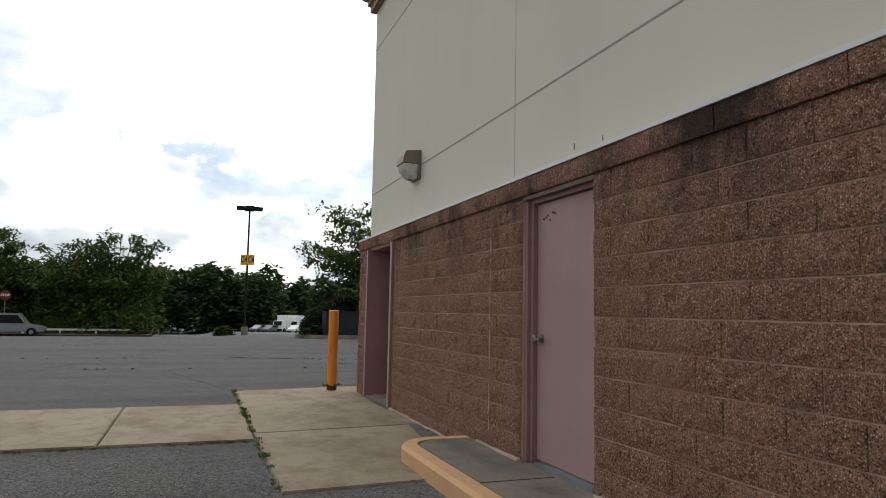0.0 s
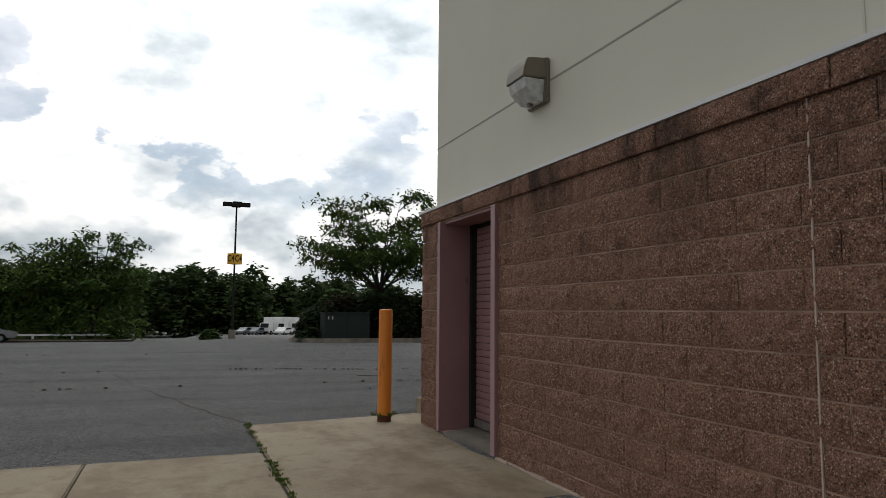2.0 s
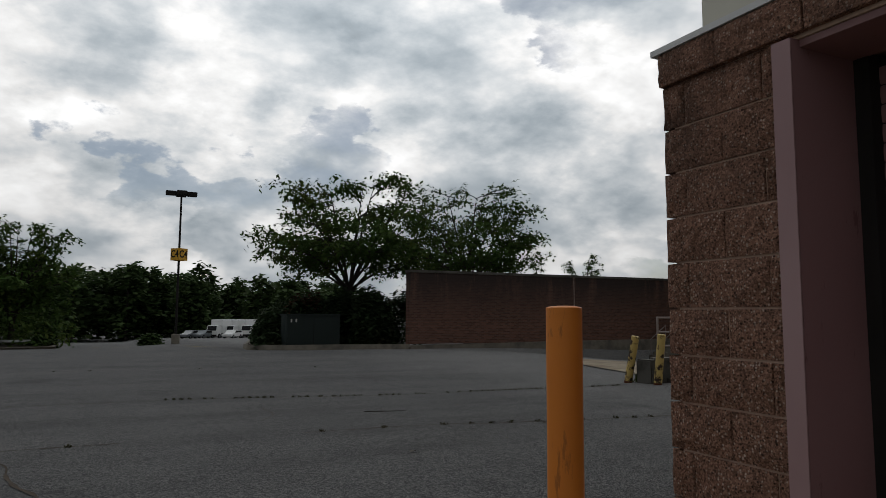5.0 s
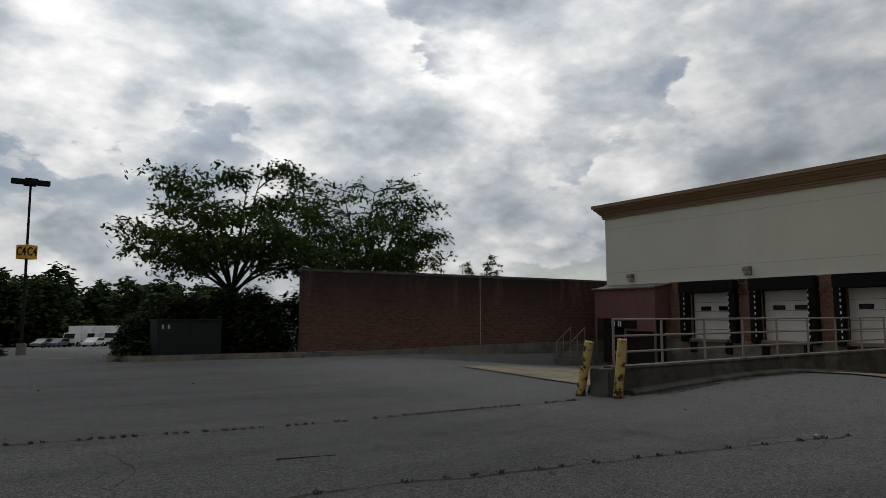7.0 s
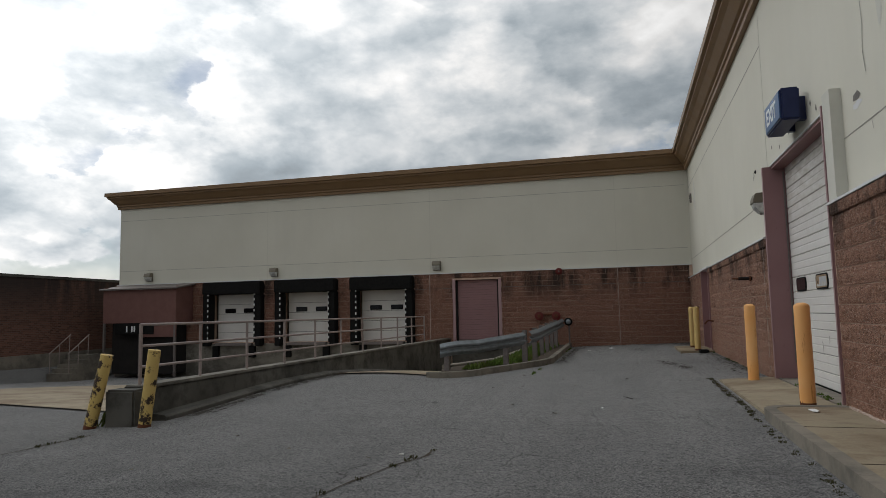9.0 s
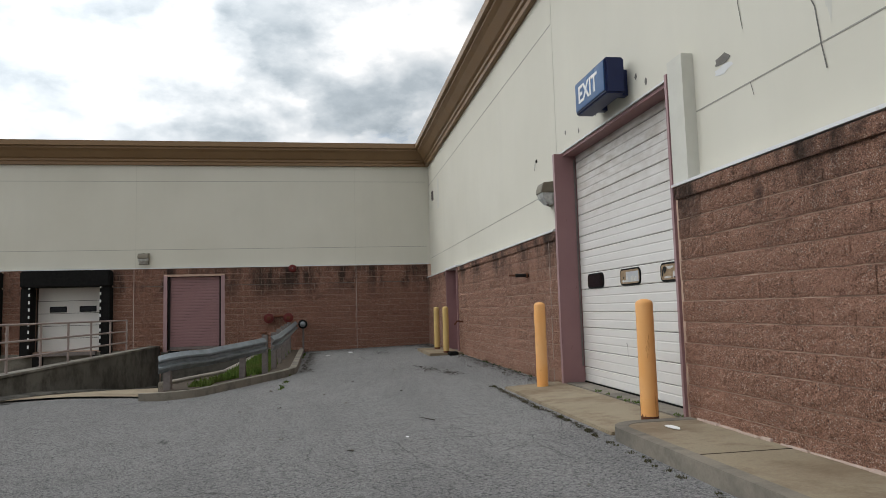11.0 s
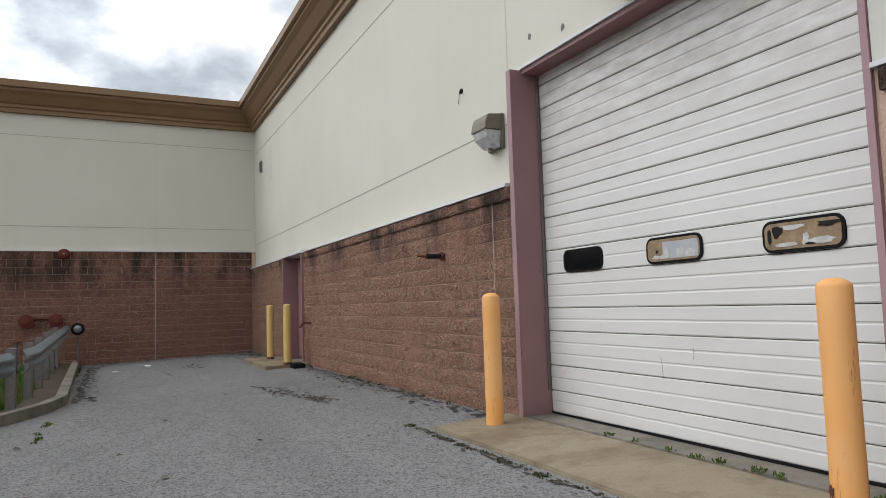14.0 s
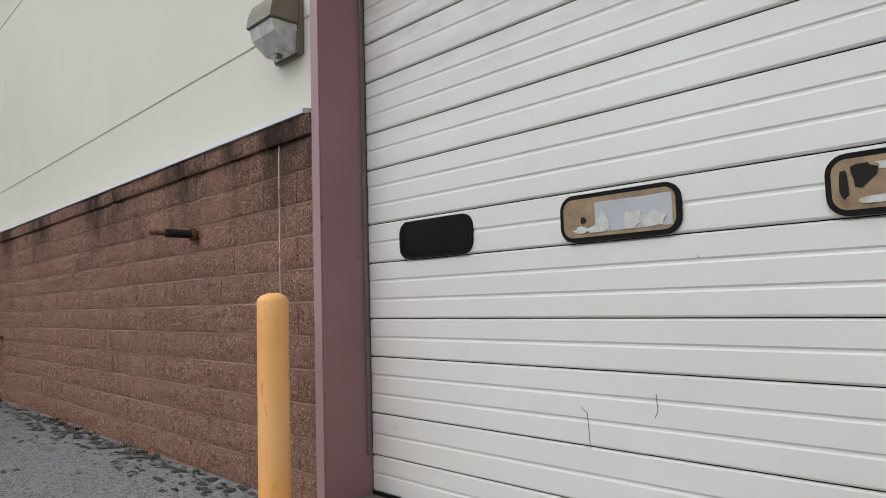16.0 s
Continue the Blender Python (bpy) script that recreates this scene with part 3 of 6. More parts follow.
    walk_n = setting("pavement_north", slab(bmesh.new(), [(3.1, BY - 0.02), (11.45, BY - 0.02), (11.45, 12.3)] + [(x - 0.16, y - 0.16) for x, y in end[3:]] + [(3.1, 12.58)], -0.2, tn - 0.006, 0.008),
                     M["concrete"], "tan concrete walk beside an overhead door", "pavement")
    prof = [(0.0, -0.2), (0.0, tn), (-0.12, tn), (-0.15, tn - 0.03), (-0.17, -0.2)]
    path = [(11.43, BY + 0.0, 0)] + [(x - 0.15, y - 0.15, 0) for x, y in end] + [(3.5, 12.61, 0), (3.2, 12.45, 0), (3.08, 12.2, 0), (3.05, BY + 0.02, 0)]
    part("kerb", sweep(bmesh.new(), prof, path), M["old_concrete"], walk_n, "worn grey rounded kerb", True)
    for x in (9.9, 8.3, 6.7):
        part("joint", boxes((x, BY, tn - 0.02, x + 0.012, 12.58, tn - 0.003)), M["soil"], walk_n)
    setting("pavement_side", slab(bmesh.new(), [(23.2, BY - 0.02), (25.9, BY - 0.02), (25.9, 12.6), (23.2, 12.6)], -0.2, LOW + 0.05, 0.01),
            M["concrete"], "small concrete pad at a side door", "pavement")
    # concrete of the truck court and of the sunken apron
    for name, xs, ys, lab in (("pavement_court", (12.2, 29.6), (21.25, 30.0), "pale dusty concrete of the sunken truck court"),
                              ("pavement_apron", (17.8, 29.6), (18.3, 20.9), "pale concrete apron down to a roller door")):
        bm = bmesh.new()
        n = 14
        grid = [[bm.verts.new((xs[0] + (xs[1] - xs[0]) * k / n + (2.2 * (1 - k / n) * (j / 6) if name == "pavement_court" else 0), ys[0] + (ys[1] - ys[0]) * j / 6, 0)) for k in range(n + 1)] for j in range(7)]
        for row in grid:
            for v in row:
                v.co.z = ground_z(v.co.x, v.co.y) + 0.03
        for j in range(6):
            for k in range(n):
                bm.faces.new((grid[j][k], grid[j][k + 1], grid[j + 1][k + 1], grid[j + 1][k]))
        setting(name, bm, M["concrete"], lab, "pavement", True)


paving()

# ---- building ----
ROOF, CORN0 = 7.2, 6.62
DOOR_P = (4.47, 5.58)      # personnel door, along y
DOOR_R = (9.66, 11.04)     # roller door at the corner, along y
DOOR_E = (11.53, 15.10)    # overhead door, along x
DOOR_S = (23.70, 25.45)    # side door, along x
DOOR_C = (18.95, 20.72)    # roller door of the sunken apron, along y
DOCKS = [(22.46, 25.21), (25.88, 28.72), (29.39, 32.26)]
CTOP = 3.00                # top of the block base on the dock wall
DEEP = 0.45


def wall_boxes(span, height, holes, depth, along, face):
    """Boxes of a wall with openings (from, to, bottom, top) along an axis; depth goes into the building."""
    rows, at = [], span[0]
    for a, b, z0, z1 in sorted(holes) + [(span[1], span[1], 0, 0)]:
        if a > at:
            rows.append((at, a, height[0], height[1]))
        if b > a:
            if z1 < height[1]:
                rows.append((a, b, max(z1, height[0]), height[1]))
            if z0 > height[0]:
                rows.append((a, b, height[0], z0))
        at = b
    bm = bmesh.new()
    for a, b, z0, z1 in rows:
        lo, hi = sorted((face, face + depth))
        if along == "y":
            box(bm, lo, a, z0, hi, b, z1)
        else:
            box(bm, a, lo, z0, b, hi, z1)
    return bm


def shell():
    back = 0.012
    west = setting("wall_west", wall_boxes((-12, BY - 0.06), (-1.2, WCAP1), [(*DOOR_P, 0.15, CAP0), (*DOOR_R, 0.05, CAP0)], DEEP, "y", AX + back),
                   M["mortar"], "wall of brown split-face block", "wall")
    north = setting("wall_north", wall_boxes((AX + back + DEEP, CX), (-1.2, CAP1), [(*DOOR_E, LOW, CAP1), (*DOOR_S, LOW, CAP1)], -DEEP, "x", BY - back),
                    M["mortar"], "wall of brown split-face block", "wall")
    dock = setting("wall_dock", wall_boxes((BY - 0.4, 37.15), (-1.6, CTOP), [(*DOOR_C, 0.2, 2.72)] + [(a + 0.2, b - 0.2, 0.3, 2.75) for a, b in DOCKS], DEEP, "y", CX + back),
                   M["mortar"], "wall of brown split-face block", "wall")
    px, py = AX + 0.14, BY - 0.12
    up_w = setting("wall_west_upper", wall_boxes((-12, py), (CAP1 + 0.03, ROOF), [], 0.35, "y", px), M["plaster"], "cream stucco upper wall", "wall")
    up_n = setting("wall_north_upper", wall_boxes((px + 0.35, CX + 0.12), (CAP1 + 0.03, ROOF), [(*DOOR_E, LOW, 3.70)], -0.35, "x", py), M["plaster"], "cream stucco upper wall", "wall")
    up_c = setting("wall_dock_upper", wall_boxes((BY - 0.4, 37.1), (CTOP + 0.03, ROOF), [], 0.35, "y", CX + 0.12), M["plaster"], "cream stucco upper wall", "wall")
    # plaster reveal to the right of the overhead door, a smooth repaired strip
    part("repair", boxes((11.20, py, CAP1 + 0.004, 11.492, BY + 0.004, 3.80)), M["patch"], up_n, "smooth proud stucco strip")
    # stucco grooves as surface strips; their shade is in the colour, paler on uprights
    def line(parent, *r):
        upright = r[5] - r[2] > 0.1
        part("groove", boxes(r), M["groove_shade_pale" if upright else "shadow_gap"], parent)
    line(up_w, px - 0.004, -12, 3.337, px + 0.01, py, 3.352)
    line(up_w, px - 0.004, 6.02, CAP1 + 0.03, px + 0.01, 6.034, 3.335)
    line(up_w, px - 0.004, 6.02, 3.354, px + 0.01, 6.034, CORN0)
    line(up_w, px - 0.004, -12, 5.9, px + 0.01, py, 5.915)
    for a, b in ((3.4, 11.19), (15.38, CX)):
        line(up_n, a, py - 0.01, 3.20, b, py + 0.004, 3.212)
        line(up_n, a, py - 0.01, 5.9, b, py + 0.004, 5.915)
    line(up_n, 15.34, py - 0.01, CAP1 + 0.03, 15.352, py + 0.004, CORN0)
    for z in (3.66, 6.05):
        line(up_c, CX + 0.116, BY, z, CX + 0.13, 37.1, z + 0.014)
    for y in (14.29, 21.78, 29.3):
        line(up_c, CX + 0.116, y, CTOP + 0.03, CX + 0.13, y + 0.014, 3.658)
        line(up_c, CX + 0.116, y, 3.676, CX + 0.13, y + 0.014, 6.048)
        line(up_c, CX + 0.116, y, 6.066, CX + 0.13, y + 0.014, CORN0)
    for y0, y1 in ((BY, DOOR_C[0] - 0.13), (DOOR_C[1] + 0.13, DOCKS[0][0])):
        part("shelf_joint", boxes((CX - 0.008, y0, 2.385, CX + 0.03, y1, 2.40)), M["bare"], dock, "dark horizontal joint")
    # bent metal flashing over the block base
    flash = setting("trim_flashing", sweep(bmesh.new(), [(0.0, 0.0), (0.0, 0.028), (0.02, 0.034), (0.17, 0.07), (0.17, 0.0)],
                                           [(11.49, BY + 0.035, CAP1), (AX - 0.035, BY + 0.035, WCAP1), (AX - 0.035, -12, WCAP1)][::-1]),
                    M["flashing"], "bent pale metal flashing over the block base", "flashing")
    part("strip", sweep(bmesh.new(), [(0.0, 0.0), (0.0, 0.03), (0.19, 0.05), (0.19, 0.0)], [(x, BY + 0.045, CAP1) for x in (DOOR_S[0] - 0.08, 15.22)][::-1]), M["flashing"], flash)
    part("strip", sweep(bmesh.new(), [(0.0, 0.0), (0.0, 0.03), (0.19, 0.05), (0.19, 0.0)], [(x, BY + 0.045, CAP1) for x in (CX + 0.1, DOOR_S[1] + 0.08)][::-1]), M["flashing"], flash)
    part("strip", boxes((CX - 0.02, BY - 0.05, CTOP, CX + 0.14, 37.12, CTOP + 0.035)), M["flashing"], flash)
    # moulded cornice
    prof = [(0.0, 0.0), (0.10, 0.0), (0.10, 0.10), (0.14, 0.13), (0.14, 0.20), (0.20, 0.24), (0.34, 0.42), (0.44, 0.50), (0.44, 0.56), (0.52, 0.58), (0.52, 0.75), (0.0, 0.75)]
    path = [(px, -12, CORN0), (px, py, CORN0), (CX + 0.12, py, CORN0), (CX + 0.12, 37.1, CORN0), (40, 37.1, CORN0)]
    setting("trim_cornice", sweep(bmesh.new(), [(-o, u) for o, u in prof], path), M["cornice"], "brown moulded metal cornice along the roof edge", "cornice")
    # roof and the closed backs of the building
    bm = boxes((px + 0.36, -12, 6.9, CX + 0.5, py - 0.36, 7.1), (CX + 0.48, -12, 6.9, 60, 37.0, 7.1))
    setting("roof", bm, M["old_concrete"], "flat roof of the store building", "roof")
    setting("wall_back", boxes((3.5, -12.3, -1.2, 60, -12, 7.1), (CX + 0.6, 36.8, -1.6, 60, 37.1, 7.1), (60, -12, -1.6, 60.3, 37.1, 7.1)), M["plaster"], "plain rear walls of the building", "wall")
    return west, north, dock, up_w, up_n, up_c


WEST, NORTH, DOCK, UP_W, UP_N, UP_C = shell()


# ---- doors ----
def personnel_door():
    a, b = DOOR_P
    d = setting("door_1", boxes((AX + 0.10, a + 0.05, 0.19, AX + 0.145, b - 0.10, CAP0 - 0.06, 0.003)), M["mauve_pale"], "closed faded mauve steel door", "door")
    fr = bmesh.new()
    box(fr, AX + 0.06, b - 0.10, 0.16, AX + 0.22, b - 0.055, CAP0)
    box(fr, AX + 0.06, a, 0.16, AX + 0.22, a + 0.045, CAP0)
    box(fr, AX + 0.06, a + 0.045, CAP0 - 0.055, AX + 0.22, b - 0.10, CAP0 - 0.004)
    part("frame", fr, M["mauve"], d)
    part("jamb", boxes((AX + 0.03, b - 0.055, 0.16, AX + 0.25, b, CAP0)), M["mauve"], d, "dark painted jamb")
    part("threshold", boxes((AX + 0.03, a + 0.05, 0.15, AX + 0.22, b - 0.18, 0.185, 0.004)), M["steel"], d, "metal threshold")
    part("lintel_trim", boxes((AX + 0.005, a + 0.002, CAP0 - 0.02, AX + 0.058, b - 0.002, CAP0 - 0.005)), M["dull_steel"], d, "thin dark lintel angle")
    knob = part("knob", lathe(bmesh.new(), [(0.036, 0.0), (0.036, -0.012), (0.018, -0.018), (0.016, -0.045), (0.03, -0.055), (0.032, -0.075), (0.02, -0.085)], (AX + 0.10, b - 0.18, 1.18), 18, "x"), M["dull_steel"], d, "dull metal knob", True)
    part("lever", boxes((AX + 0.015, b - 0.28, 1.165, AX + 0.035, b - 0.16, 1.185, 0.004)), M["dull_steel"], d)
    for k in range(6):
        y = b - 0.22 - 0.035 * k + random.uniform(-0.01, 0.01)
        bm = bmesh.new()
        slab(bm, [(0.016 * math.cos(t) * random.uniform(0.3, 1.0), 0.022 * math.sin(t) * random.uniform(0.3, 1.2)) for t in (0, 1, 2, 3, 4, 5)], 0, 0.002)
        ob = part("chip", bm, M["rust"], d, "flaked rusty paint")
        ob.matrix_basis = pose(AX + 0.098, y, CAP0 - 0.13 - 0.09 * random.random(), 0, -90, 0)


def slat_door(name, u, z0, z1, at, pitch, label, box_label):
    """A roller door across a wall that faces west: many slats, guides and jambs."""
    a, b = u
    d = setting(name, boxes((at + 0.05, a, z0, at + 0.10, b, z1)), M["dark"], label, "roller door")
    bm = bmesh.new()
    w = (b - a) / 2
    prof = [(-0.004, 0.002), (-0.011, 0.006), (-0.014, pitch * 0.5), (-0.010, pitch - 0.006), (-0.004, pitch - 0.002)]
    rows = [[bm.verts.new((x, s * w, z)) for x, z in prof] for s in (-1, 1)]
    for k in range(len(prof) - 1):
        bm.faces.new((rows[0][k], rows[0][k + 1], rows[1][k + 1], rows[1][k]))
    bm.faces.new((rows[0][-1], rows[0][0], rows[1][0], rows[1][-1]))
    bmesh.ops.recalc_face_normals(bm, faces=bm.faces[:])
    me = mesh_of("slat", bm, M["mauve"])
    z = z0 + 0.09
    while z + pitch < z1:
        ob = new("slat", me)
        ob.parent = d
        ob.matrix_basis = pose(at + 0.045, (a + b) / 2, z)
        z += pitch
    part("bottom_bar", boxes((at + 0.01, a + 0.02, z0, at + 0.06, b - 0.02, z0 + 0.085, 0.004)), M["dull_steel"], d, box_label)
    for s in (a, b - 0.07):
        part("guide", boxes((at - 0.03, s, z0, at + 0.045, s + 0.07, z1)), M["dark"], d, "dark steel guide")
    return d


def corner_roller():
    a, b = DOOR_R
    d = slat_door("door_2", (a + 0.02, b - 0.02), 0.09, CAP0 - 0.02, AX + 0.36, 0.076, "closed mauve slatted roller door", "dark bottom bar")
    part("jamb", boxes((AX - 0.03, b - 0.03, 0.05, AX + 0.34, b + 0.05, CAP0, 0.004)), M["mauve"], d, "mauve steel jamb")
    part("jamb", boxes((AX - 0.03, a - 0.07, 0.05, AX + 0.34, a + 0.02, CAP0, 0.004)), M["mauve"], d, "mauve steel jamb")
    part("head", boxes((AX + 0.02, a + 0.02, CAP0 - 0.03, AX + 0.34, b - 0.03, CAP0 - 0.003)), M["mauve"], d)
    part("jamb_edge", boxes((AX - 0.036, b - 0.032, 0.05, AX - 0.031, b + 0.048, CAP0 - 0.004)), M["mauve_pale"], d)
    part("jamb_edge", boxes((AX - 0.036, a - 0.068, 0.05, AX - 0.031, a + 0.018, CAP0 - 0.004)), M["mauve_pale"], d)
    part("sill", slab(bmesh.new(), [(AX + 0.02, a), (AX + 0.42, a), (AX + 0.42, b), (AX - 0.05, b - 0.25)], 0.0, 0.075, 0.006), M["old_concrete"], d, "broken concrete sill")


def overhead_door():
    a, b = DOOR_E
    y = 11.37
    d = setting("door_3", boxes((a + 0.02, y - 0.08, LOW + 0.07, b - 0.02, y - 0.045, 3.68)), M["dark"], "closed off-white sectional overhead door", "overhead door")
    marks = [0.205, 0.42, 0.67, 1.01, 1.24, 1.58, 1.82, 2.16, 2.39, 2.72, 2.97, 3.30, 3.55, 3.69]
    wins = [(14.19, 14.77), (13.03, 13.62), (11.92, 12.50)]
    for lo, hi in zip(marks, marks[1:]):
        bm = bmesh.new()
        ribs = max(2, round((hi - lo) / 0.112))
        prof = [(y - 0.014, lo + 0.003)]
        for k in range(ribs):
            z0, z1 = lo + (hi - lo) * k / ribs, lo + (hi - lo) * (k + 1) / ribs
            prof += [(y - 0.0035, z0 + 0.006), (y + 0.001, z0 + 0.014), (y, z1 - 0.010), (y - 0.0035, z1 - 0.002)]
        prof[-1] = (y - 0.014, hi - 0.001)
        xs = [b - 0.02, a + 0.02]
        rows = [[bm.verts.new((x, p, z)) for p, z in prof] for x in xs]
        for k in range(len(prof) - 1):
            bm.faces.new((rows[0][k], rows[1][k], rows[1][k + 1], rows[0][k + 1]))
        part("section", bm, M["enamel"], d)
    for n, (x0, x1) in enumerate(wins):
        def pill(grow, lo, hi):
            bm = bmesh.new()
            r, c = 0.07 + grow, []
            for cx, cz, s in ((x1 - 0.07, 1.775 - 0.045, 0), (x0 + 0.07, 1.775 - 0.045, 90), (x0 + 0.07, 1.61 + 0.045, 180), (x1 - 0.07, 1.61 + 0.045, 270)):
                c += [(cx + r * math.cos(radians(s + t)), cz + r * math.sin(radians(s + t))) for t in range(0, 91, 15)]
            slab(bm, c, lo, hi)
            bmesh.ops.transform(bm, matrix=Matrix(((1, 0, 0, 0), (0, 0, 1, 0), (0, 1, 0, 0), (0, 0, 0, 1))), verts=bm.verts[:])
            bmesh.ops.recalc_face_normals(bm, faces=bm.faces[:])
            return bm
        w = part("window", pill(0.0, y - 0.02, y + 0.016), M["black"], d, "rounded black rubber window frame")
        part("pane", pill(-0.02, y - 0.01, y + 0.019), M["glass"] if n == 0 else M["cardboard"], w, "dark glass" if n == 0 else "pane papered over from inside")
        if n:
            # sheets taped inside: a pale one with a torn upper edge, scraps below it
            def sheet(name, u0, u1, v0, v1, rough_top, material, lift, label):
                k = 9
                top = [(u0 + (u1 - u0) * i / k, v1 - rough_top * random.random()) for i in range(k + 1)]
                bm = slab(bmesh.new(), [(u0, v0), (u1, v0)] + top[::-1], 0.0, 0.002)
                part(name, bm, material, w, label).matrix_basis = pose(0, y + 0.020 + lift, 0, 90, 0, 0)
            lo, hi = 1.622, 1.758

            def scrap(u, v, ru, rv, material, lift, label):
                """A torn scrap with a ragged outline."""
                k = 13
                rim = []
                for i in range(k):
                    f = random.uniform(0.55, 1.0)
                    rim.append((u + ru * f * math.cos(6.2832 * i / k), min(hi, max(lo, v + rv * f * math.sin(6.2832 * i / k)))))
                part("scrap", slab(bmesh.new(), rim, 0.0, 0.002), material, w, label).matrix_basis = pose(0, y + 0.020 + lift, 0, 90, 0, 0)
            if n == 1:
                sheet("film", x0 + 0.035, x1 - 0.19, lo, hi, 0.004, M["film"], 0.0, "milky film")
                for u, v, ru, rv in ((x0 + 0.12, lo + 0.03, 0.07, 0.045), (x0 + 0.22, lo + 0.035, 0.06, 0.055), (x1 - 0.23, lo + 0.045, 0.04, 0.06), (x1 - 0.20, lo + 0.012, 0.07, 0.03), (x1 - 0.12, lo + 0.015, 0.05, 0.02)):
                    scrap(u, v, ru, rv, M["paper"], 0.003 + 0.0005 * random.random(), "torn pale paper")
                scrap(x1 - 0.13, lo + 0.06, 0.02, 0.018, M["dark"], 0.0045, "dark hole in the paper")
            else:
                for u, v, ru, rv, m in ((x0 + 0.34, hi - 0.01, 0.10, 0.035, "paper"), (x0 + 0.15, lo + 0.02, 0.12, 0.03, "paper"), (x0 + 0.40, lo + 0.01, 0.09, 0.022, "paper"), (x0 + 0.46, hi - 0.03, 0.05, 0.06, "dark"),
                                        (x0 + 0.10, hi - 0.01, 0.09, 0.03, "dark"), (x0 + 0.26, lo + 0.035, 0.03, 0.05, "paper"), (x0 + 0.23, lo + 0.005, 0.05, 0.014, "dark"), (x1 - 0.06, lo + 0.07, 0.022, 0.07, "dark")):
                    scrap(u, v, ru, rv, M[m], 0.001 + 0.003 * random.random(), "torn pale paper" if m == "paper" else "dark gap in the board")
    py = BY - 0.12
    for s, e, lab in ((b - 0.01, b + 0.07, "mauve steel jamb"), (a - 0.035, a + 0.01, "mauve steel jamb")):
        part("jamb", boxes((s, y - 0.04, LOW, e, BY + 0.012, 3.694, 0.004)), M["mauve"], d, lab)
        part("jamb_edge", boxes((s + 0.002, BY + 0.0125, LOW, e - 0.002, BY + 0.018, 3.69)), M["mauve_pale"], d)
    part("head", boxes((a + 0.012, y - 0.02, 3.655, b - 0.012, BY - 0.125, 3.696)), M["mauve"], d, "mauve steel head")
    part("head_edge", boxes((a - 0.03, BY - 0.118, 3.70, b + 0.07, BY - 0.10, 3.722)), M["flashing"], d, "pale bent drip edge")
    part("track", boxes((b - 0.03, y + 0.02, LOW + 0.3, b - 0.012, y + 0.04, 3.6)), M["dull_steel"], d, "dull steel track")
    for pts in (((13.19, 0.93), (13.185, 0.86), (13.20, 0.83)), ((13.56, 0.84), (13.53, 0.82), (13.525, 0.74), (13.52, 0.66)), ((12.98, 1.49), (12.97, 1.475))):
        for (xa, za), (xb, zb) in zip(pts, pts[1:]):
            part("scuff", rod(bmesh.new(), (xa, y + 0.001, za), (xb, y + 0.001, zb), 0.002, 0.0015, 6), M["dull_steel"], d, "dark scuff")
    part("seal", boxes((a + 0.02, y - 0.03, LOW + 0.062, b - 0.02, y + 0.012, 0.21)), M["black"], d, "black rubber bottom seal")


def side_door():
    a, b = DOOR_S
    d = setting("door_4", boxes((a + 0.06, BY - 0.36, LOW + 0.06, b - 0.06, BY - 0.31, CAP1 - 0.06)), M["mauve"], "dark mauve steel door deep in its reveal", "door")
    for s, e in ((a - 0.05, a + 0.05), (b - 0.05, b + 0.05)):
        part("jamb", boxes((s, BY - 0.37, LOW, e, BY + 0.035, CAP1 + 0.03, 0.004)), M["mauve"], d, "mauve steel jamb")
    part("hood", boxes((a - 0.08, BY - 0.3, CAP1 + 0.01, b + 0.08, BY + 0.05, CAP1 + 0.07)), M["flashing"], d, "pale bent metal head")


def apron_roller():
    a, b = DOOR_C
    d = slat_door("door_5", (a, b), 0.22, 2.72, CX + 0.12, 0.1, "closed mauve slatted roller door at a sunken apron", "grey bottom bar")
    part("jamb", boxes((CX - 0.02, a - 0.12, 0.0, CX + 0.1, a, 2.74)), M["mauve_pale"], d, "mauve steel jamb")
    part("jamb", boxes((CX - 0.02, b, 0.0, CX + 0.1, b + 0.12, 2.74)), M["mauve_pale"], d, "mauve steel jamb")
    part("bumper", boxes((CX - 0.12, a + 0.05, -0.1, CX + 0.04, b - 0.05, 0.2, 0.02)), M["black"], d, "black rubber dock bumper")


